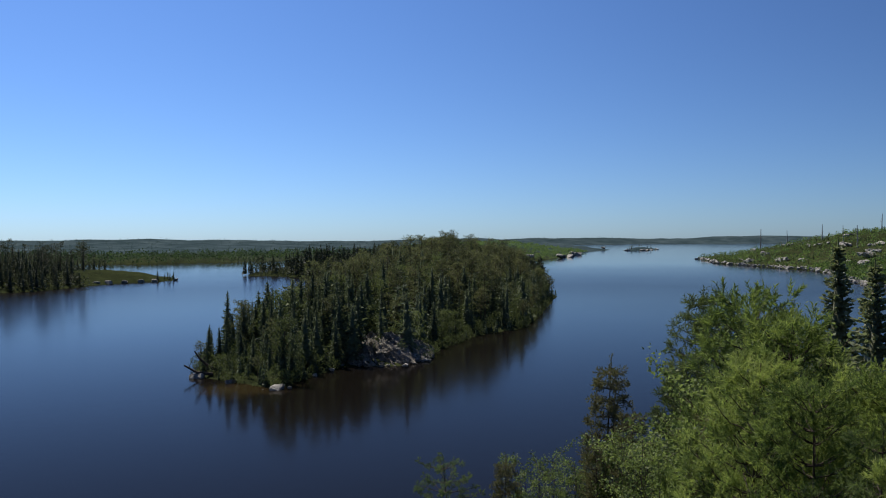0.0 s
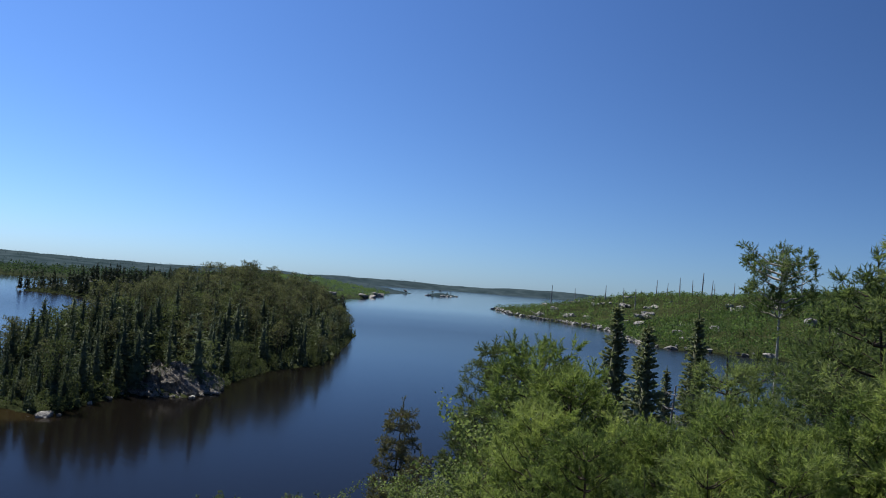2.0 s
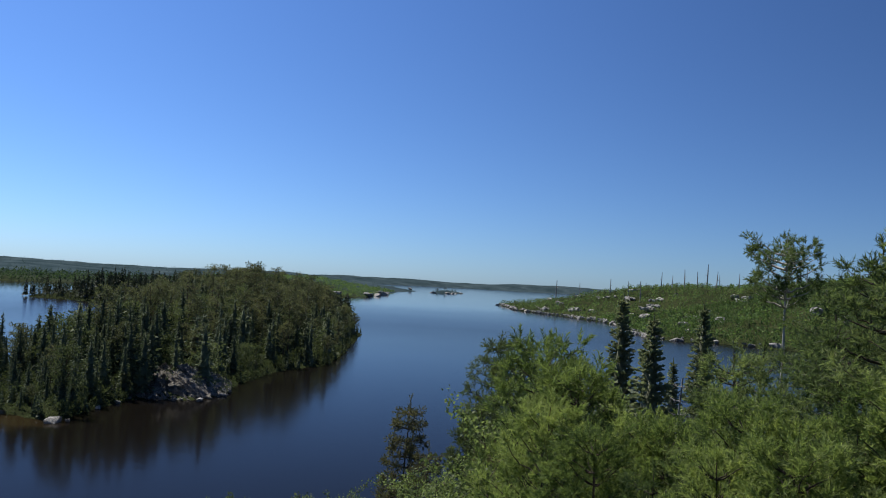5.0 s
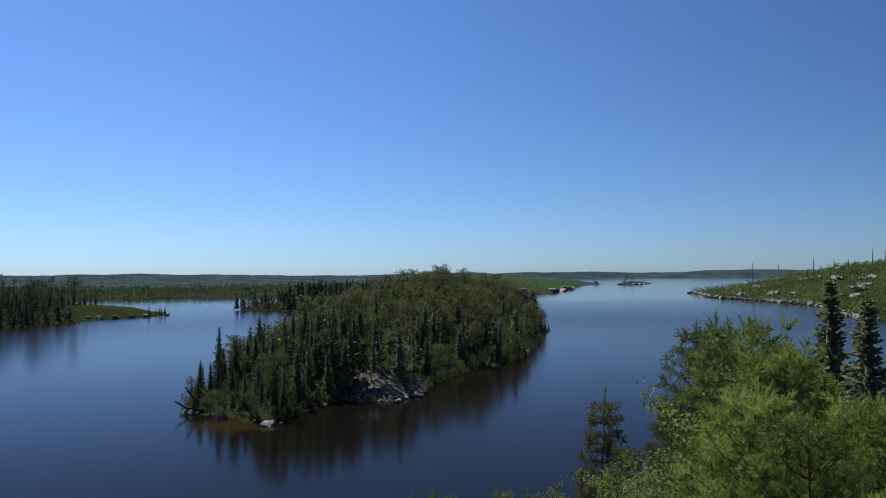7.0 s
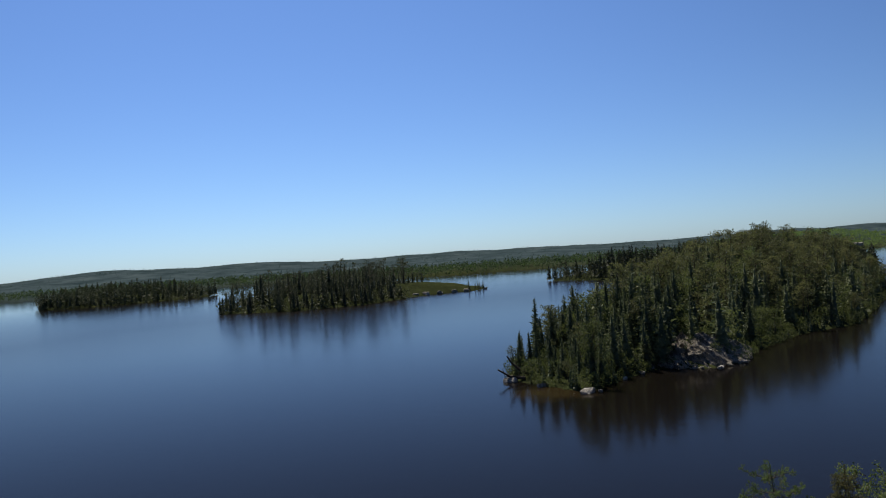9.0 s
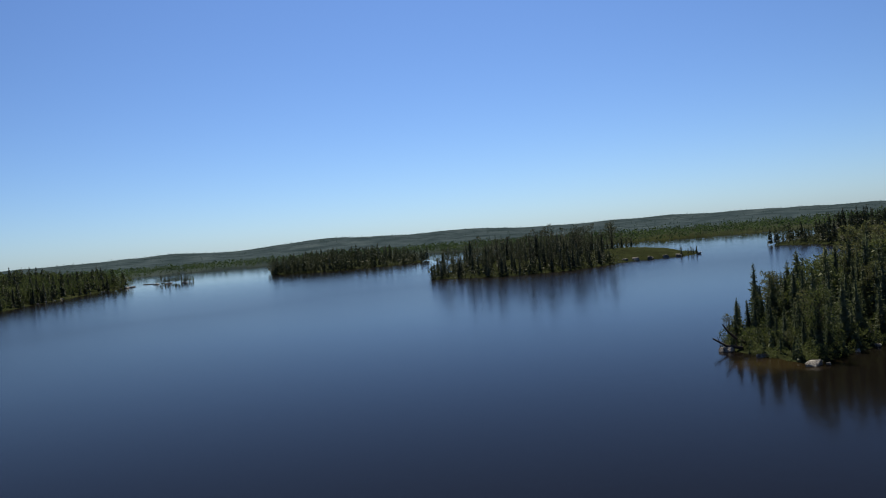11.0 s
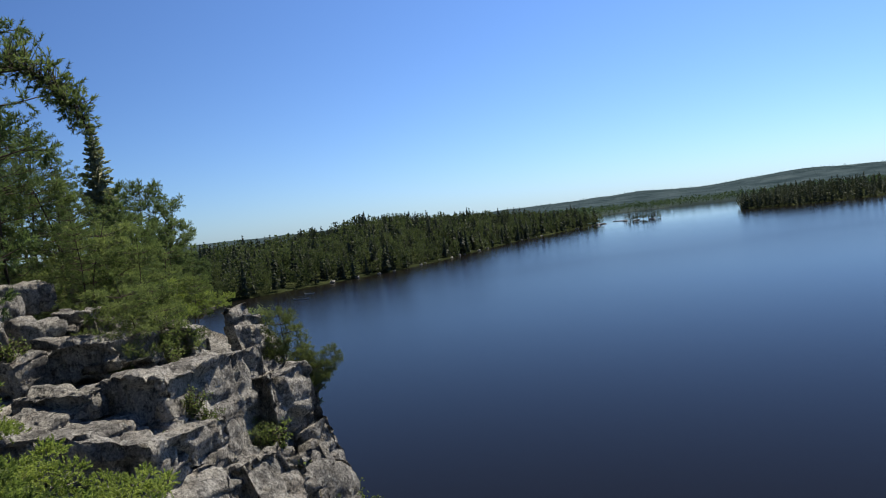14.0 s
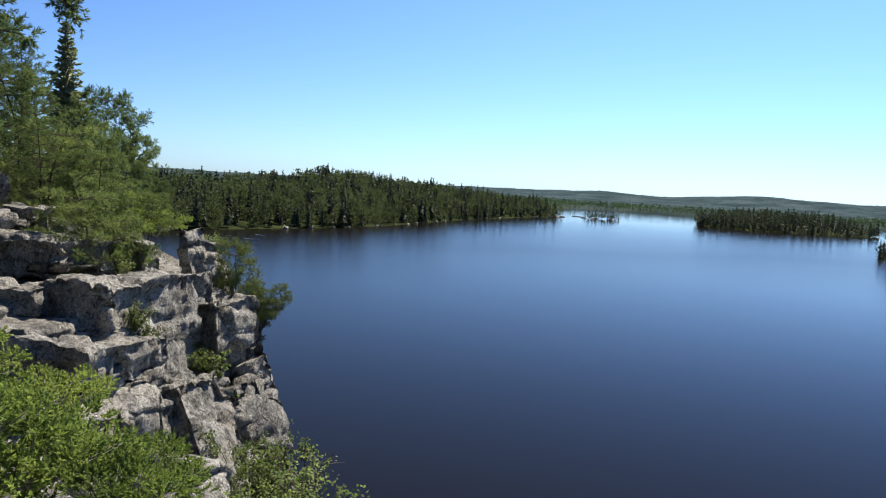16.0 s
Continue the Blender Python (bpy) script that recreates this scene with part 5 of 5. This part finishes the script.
JUNIPER = [model(juniper_arrays(0.8, rng), GREY_BARK, JUNIPER_LEAF) for _ in range(2)]


def up_to(kind, h0, name, label, group, az, d, el, turn, tilt=(0, 0)):
    """A tree at a bearing and distance whose top shows at that elevation."""
    x, y = polar(az, d)
    z = ground_z(x, y) - 0.1
    h = 22 + d * math.tan(radians(el)) - z
    return stand(kind, name, label, "tree", group, x, y, z, h / h0, turn, tilt)


SLOPE_AZ = [-48, -44, -40, -38, -36.5, -34, -32, -28, -25, -23.7, -22.2, -20.5, -19, -17, -14, -10, -5]
SLOPE_EL = [-3.0, -4.0, -5.0, -6.5, -7.5, -7.0, -8.0, -8.8, -8.5, -7.0, -5.4, -3.9, -5.5, -8.5, -10.5, -12.5, -14.5]


def slope_top(az, el):
    """The saplings stand lower in the dip before the spruces."""
    return min(el, float(np.interp(az, SLOPE_AZ, SLOPE_EL)))


# wooded slope
up_to(SLIM, 11, "pine_tree", "dark open-crowned pine on the wooded slope", "slope trees", -17.1, 26, -3.5, 40)
up_to(SLIM, 11, "pine_tree", "dark open-crowned pine on the wooded slope", "slope trees", -18.5, 24, -5.0, 140)
up_to(SLIM, 11, "pine_tree", "dark open-crowned pine on the wooded slope", "slope trees", -16.0, 25, -8.5, 240)
up_to(LARCH, 8, "larch_tree", "thin half-bare brownish larch above the lake", "slope trees", -11.1, 27, -8.0, 150)
up_to(LARCH, 8, "larch_tree", "thin half-bare brownish larch above the lake", "slope trees", -12.6, 24, -11.0, 40)
for k, (az, d, el) in enumerate([(-25.3, 52, -0.4), (-26.9, 48, -1.7), (-30.4, 55, -0.7), (-24.1, 60, -6.0), (-28.8, 62, -4.4)]):
    up_to(SPRUCE_NEAR[k % 2], 12, "spruce_tree", "narrow blue-green spruce on the wooded slope", "slope trees", az, d, el, 60 * k)
up_to(PALE_PINE, 12, "pine_tree", "crooked pine with a pale bare trunk and flat crown", "slope trees", -34.5, 22, 4.1, 20)
for k, (az, d, el) in enumerate([(-32.3, 19, -2.7), (-33.4, 21, -2.6), (-37.8, 18, -2.8), (-39.2, 15, 0.2), (-41.6, 14, 4.0), (-43.5, 13, 6.0), (-30.9, 20, -5.2), (-40.4, 20, 2.4), (-46, 14, 5), (-34.5, 16, -5.4)]):
    up_to(TALL[k % 2], 9, "pine_tree", "green pine growing on the wooded slope", "slope trees", az, d, el, 75 * k)
for k, (az, d, el) in enumerate([(-20.5, 12.5, -3.6), (-22.0, 11.5, -5.0), (-24.0, 11.0, -5.8), (-26.5, 10.0, -7.0), (-29.0, 9.5, -7.4), (-31.5, 9.0, -7.6), (-34.0, 8.6, -7.0), (-36.5, 8.6, -6.4), (-39.0, 8.2, -6.2), (-41.5, 8.0, -5.6),
                                 (-44.0, 8.0, -5.0), (-28.0, 7.4, -10.0), (-32.5, 7.0, -10.4), (-37.0, 6.6, -10.0), (-41.0, 6.4, -9.6), (-23.5, 8.6, -9.6), (-20.0, 9.6, -9.0), (-26.5, 14, -6.4), (-47, 7, -6)]):
    kind, h0 = ((YOUNG[k % 3], 6), (YOUNG[2], 6), (TALL[k % 2], 9))[k % 3]
    up_to(kind, h0, "pine_sapling", "bushy young pine with bright green shoots", "young pines", az, d, slope_top(az, el + 1.3 * math.sin(k * 2.1)), 50 * k)
up_to(CLIFF_PINE[0], 7, "pine_sapling", "small pine rooted below the cliff edge", "young pines", 0.0, 9.5, -14.3, 10)
up_to(LARCH, 8, "larch_tree", "thin half-bare brownish larch above the lake", "slope trees", -4.0, 15, -14.6, 80)
for k, (az, d, el) in enumerate([(-21.0, 16.0, -5.2), (-18.8, 18.0, -8.4), (-16.8, 18.5, -10.0), (-14.6, 18, -11.4), (-12.4, 19, -12.4), (-10.4, 19, -13.2), (-8.2, 20, -14.2), (-6.0, 18, -14.0), (-17.5, 13, -10.6), (-20.5, 12.0, -8.4), (-15, 13, -12.6), (-24.5, 13, -6.8)]):
    x, y = polar(az, d)
    z = ground_z(x, y) - 0.1
    h = 22 + d * math.tan(radians(slope_top(az, el))) - z
    if k % 3 == 2:
        stand(LARCH, "larch_tree", "thin half-bare brownish larch above the lake", "tree", "slope trees", x, y, z, h / 8, 65 * k)
    else:
        stand(LEAFY_TALL[k % 2], "birch_tree", "leafy green birch growing on the slope", "tree", "leafy bushes", x, y, z, h / 5.5, 65 * k)
wv, wf = dead_arrays(9, rng)
x, y = polar(-27.9, 14)
z = ground_z(x, y)
ob = new("dead_tree", quick_mesh("dead_tree", wv, wf, GREY_BARK, True))
ob.matrix_basis = pose(x, y, z, 2, 3, 0) @ Matrix.Scale((22 - 14 * math.tan(radians(4.5)) - z) / 9, 4)
tagged(ob, "grey dead spruce with bare curved twigs", "dead tree")

# cliff top growth
SKY_AZ = [79, 80.6, 81.9, 82.8, 84.0, 85.0, 87.9, 89.2, 90.1, 91.0, 93.1, 95.2, 97]
SKY_EL = [-5.4, -4.4, -2.6, -0.8, 1.0, 1.6, 2.6, 4.2, 6.2, 8.0, 10.0, 12.5, 17]


def under(az, d, z, h):
    """The growth is lower towards the edge of the cliff."""
    return min(h, 22 + d * math.tan(radians(float(np.interp(az, SKY_AZ, SKY_EL)))) - z)


def bush(kind, size0, name, label, az, d, z, size, turn, group):
    x, y = polar(az, d)
    return stand(kind, name, label, "bush", group, x, y, z, size / size0, turn)


for k, (az, d, z, s) in enumerate([(86, 4.3, 20.2, 0.55), (91, 4.6, 20.3, 0.7), (96, 4.6, 20.4, 0.75), (100, 5.2, 20.5, 0.8), (84.2, 5.2, 19.95, 0.5), (89.5, 6.0, 20.25, 0.5), (83.0, 4.2, 19.8, 0.5), (95, 6.4, 20.4, 0.6), (98, 7.4, 20.6, 0.6), 
                                   (83.0, 15.2, 20.8, 0.7), (84.5, 15.6, 21.0, 0.8), (85.0, 13.6, 20.8, 0.6), (103, 5.5, 21.0, 0.9)]):
    bush(JUNIPER[k % 2], 0.8, "juniper_bush", "low bright green juniper spreading over rock", az, d, z, s, 47 * k, "junipers")
for k, (az, d, z, h) in enumerate([(72.6, 6.8, 18.0, 1.25), (74.2, 7.8, 18.1, 1.2), (70.4, 6.6, 17.8, 1.2), (68.2, 6.3, 17.6, 1.1), (75.6, 9.4, 17.8, 1.3), (77.0, 10.6, 17.6, 1.1), (78.5, 9.0, 17.9, 0.9), (79.6, 11.2, 19.0, 0.7), (75.4, 12.5, 17.4, 1.0), (79.8, 14.2, 20.2, 0.8)]):
    bush(LEAFY[k % 2], 1.8, "leafy_bush", "leafy bush clinging to the cliff face", az, d, z, h, 31 * k, "cliff bushes")
LOW_CLIFF_PINES = [
    (85.8, 25, 20.4, 3.7, ROUND_PINE, 6, (0, 0)),
    (84.4, 24, 20.2, 2.7, ROUND_PINE, 6, (0, 0)),
    (83.2, 22, 20.2, 1.6, ROUND_PINE, 6, (0, 0)),
    (85.8, 22, 21.0, 2.2, YOUNG[2], 6, (0, 0)),
    (86.5, 20, 21.0, 2.0, ROUND_PINE, 6, (0, 0)),
    (90, 14.5, 21.0, 2.0, CLIFF_PINE[0], 7, (0, 0))]
MID_CLIFF_PINES = [
    (92.3, 13.5, 21.0, 5.0, CLIFF_PINE[1], 7, (0, 0)),
    (95.6, 12.5, 21.0, 4.6, CLIFF_PINE[0], 7, (0, 0)),
    (93.8, 11.2, 20.9, 4.5, CLIFF_PINE[1], 7, (0, 0)),
    (98.5, 11.5, 21.2, 6.0, CLIFF_PINE[1], 7, (0, 0)),
    (94.4, 18, 21.6, 3.0, TALL[1], 9, (0, 0)),
    (97.5, 16, 21.8, 6, CLIFF_PINE[0], 7, (0, 0)),
    (88.0, 19, 21.2, 2.2, TALL[0], 9, (0, 0)),
    (104, 10, 21.5, 8, CLIFF_PINE[1], 7, (0, 0)),
    (97.2, 10.6, 21.0, 4.2, CLIFF_PINE[0], 7, (0, 0))]
HIGH_CLIFF_PINES = [
    (99.2, 10.2, 21.0, 5.2, CLIFF_PINE[1], 7, (0, 0)),
    (96.2, 14, 21.3, 5, CLIFF_PINE[1], 7, (0, 0)),
    (94.4, 12.4, 21.1, 5.0, CLIFF_PINE[0], 7, (0, 0)),
    (97.4, 13, 21.2, 6.5, CLIFF_PINE[1], 7, (0, 0)),
    (100.2, 12.6, 21.3, 7.5, CLIFF_PINE[0], 7, (0, 0)),
    (92.8, 15, 21.4, 5.5, CLIFF_PINE[1], 7, (0, 0)),
    (91.0, 14, 21.0, 4.5, CLIFF_PINE[0], 7, (0, 0)),
    (90.2, 16, 21.2, 4.0, CLIFF_PINE[1], 7, (0, 0))]
BACK_PINES = [(az, d * 1.4, z + 0.5, h, kind, h0, tilt) for az, d, z, h, kind, h0, tilt in MID_CLIFF_PINES + HIGH_CLIFF_PINES]
for az, d, z, h, kind, h0, tilt in LOW_CLIFF_PINES + BACK_PINES:
    x, y = polar(az, d)
    stand(kind, "pine_tree", "green pine rooted in cliff-top rock", "tree", "cliff pines", x, y, z - 0.1, (h if kind is ROUND_PINE else 0.93 * under(az, d, z, h)) / h0, az * 37, tilt)
for az, d, z, h, tilt in ((77.8, 12.9, 19.75, 1.15, (0, 0)), (77.5, 12.6, 19.55, 0.75, (-20, 0)), (77.2, 12.6, 19.85, 0.75, (-68, 0)), (77.0, 12.7, 19.7, 0.55, (-60, 15))):
    stand(SMALL_DARK, "pine_sapling", "small dark pine leaning out over the cliff edge", "tree", "low pines", *polar(az, d), z, h / 2.2, 0, tilt)
for k, (az, d, z, h) in enumerate([(85.5, 12.6, 20.6, 1.3), (87.5, 12.0, 20.5, 1.5), (86.8, 14.5, 20.9, 1.9), (89.0, 15.0, 21.1, 2.2),
                                   (84.6, 16.5, 21.1, 1.6), (88.0, 17.5, 21.3, 2.6), (91.5, 16.5, 21.5, 2.6), (83.4, 14.6, 20.9, 0.9)]):
    x, y = polar(az, d)
    stand(LOW_PINE[k % 2], "pine_sapling", "low spreading green pine on the rocky cliff top", "tree", "low pines", x, y, z - 0.1, 0.88 * under(az, d, z, h) / 2.2, 71 * k)
x, y = polar(88.0, 30)
stand(SPRUCE_NEAR[1], "spruce_tree", "dark slim spruce standing over the cliff", "tree", "cliff pines", x, y, 18.0, 8.4 / 12, 0)
x, y = polar(90.4, 32)
stand(SPRUCE_NEAR[0], "spruce_tree", "dark slim spruce standing over the cliff", "tree", "cliff pines", x, y, 17.6, 7.2 / 12, 0)


FERN = [model(leafy_arrays(0.5, rng, 500, 8, 0.05, 0.7), BARK, BROAD_LEAF) for _ in range(2)]
for k, (az, d, z, h) in enumerate([(87.0, 9.4, 19.8, 0.3), (84.2, 10.1, 20.1, 0.32), (83.4, 10.1, 19.9, 0.3), (92.0, 9.2, 19.85, 0.3), (78.9, 11.2, 19.2, 0.5), (78.4, 11.1, 18.7, 0.5), (79.2, 13.0, 19.8, 0.4), (94.5, 11.6, 20.8, 0.4), (85.2, 11.6, 20.5, 0.3)]):
    bush(FERN[k % 2], 0.5, "rock_plant", "small green plant in a rock crevice", az, d, z, h, 53 * k, "crevice plants")


bare_bush = new("bare_bush", quick_mesh("bare_bush", *leafy_arrays(1.0, rng, 200, 6, 0.05, 0.5)[0], BARK, True))
bx, by = polar(73.8, 9.0)
bare_bush.matrix_basis = pose(bx, by, 18.1, -15, 0, 0)
tagged(bare_bush, "bare grey twiggy bush on the cliff face", "bush")


# the bough that arches out from the tall pine beside the cliff
def bough(owner):
    wood, leaf = Soup(), Soup()
    rng = np.random.default_rng(91)
    way = [(100.5, 9.6, 9.0), (97.0, 9.2, 11.0), (94.0, 9.0, 11.7), (91.5, 8.8, 11.9), (90.0, 8.7, 10.8), (88.9, 8.6, 9.2), (88.3, 8.6, 8.0)]
    pts = np.array([(*polar(a, d), 22 + d * math.tan(radians(el))) for a, d, el in way])
    wood.tube(pts, np.linspace(0.04, 0.007, len(pts)), 6)
    A, X = [], []
    u = np.linspace(0, 1, len(pts))
    for _ in range(460):
        s0 = rng.uniform(0.15, 1.0)
        b = np.array([np.interp(s0, u, pts[:, c]) for c in range(3)])
        d = sphere_dirs(rng, 1)[0] + np.array([0, 0, 0.4])
        e = b + d * rng.uniform(0.04, 0.30) * (1.15 - s0 * 0.7)
        wood.tube(np.stack([b, e]), [0.006, 0.003], 3)
        A.append(e)
        X.append(d + rng.normal(0, 0.3, 3))
    shoots(leaf, A, X, rng, 0.09, 18, 0.045, 0.012)
    for nm, soup, mat in (("bough", wood, BARK), ("needles", leaf, CLIFF_PINE_LEAF)):
        v, f = soup.arrays()
        ob = part(nm, quick_mesh(nm, v, f, mat), owner)
        ob.matrix_parent_inverse = owner.matrix_basis.inverted()


big = thing("pine_tree", "tall pine with one long arching bough", "tree", "cliff pines")
bx, by = polar(101, 9.8)
part("trunk", CLIFF_PINE[0][0], big)
part("crown", CLIFF_PINE[0][1], big)
big.matrix_basis = pose(bx, by, 21.0, 0, 0, 90) @ Matrix.Scale(1.15, 4)
bough(big)
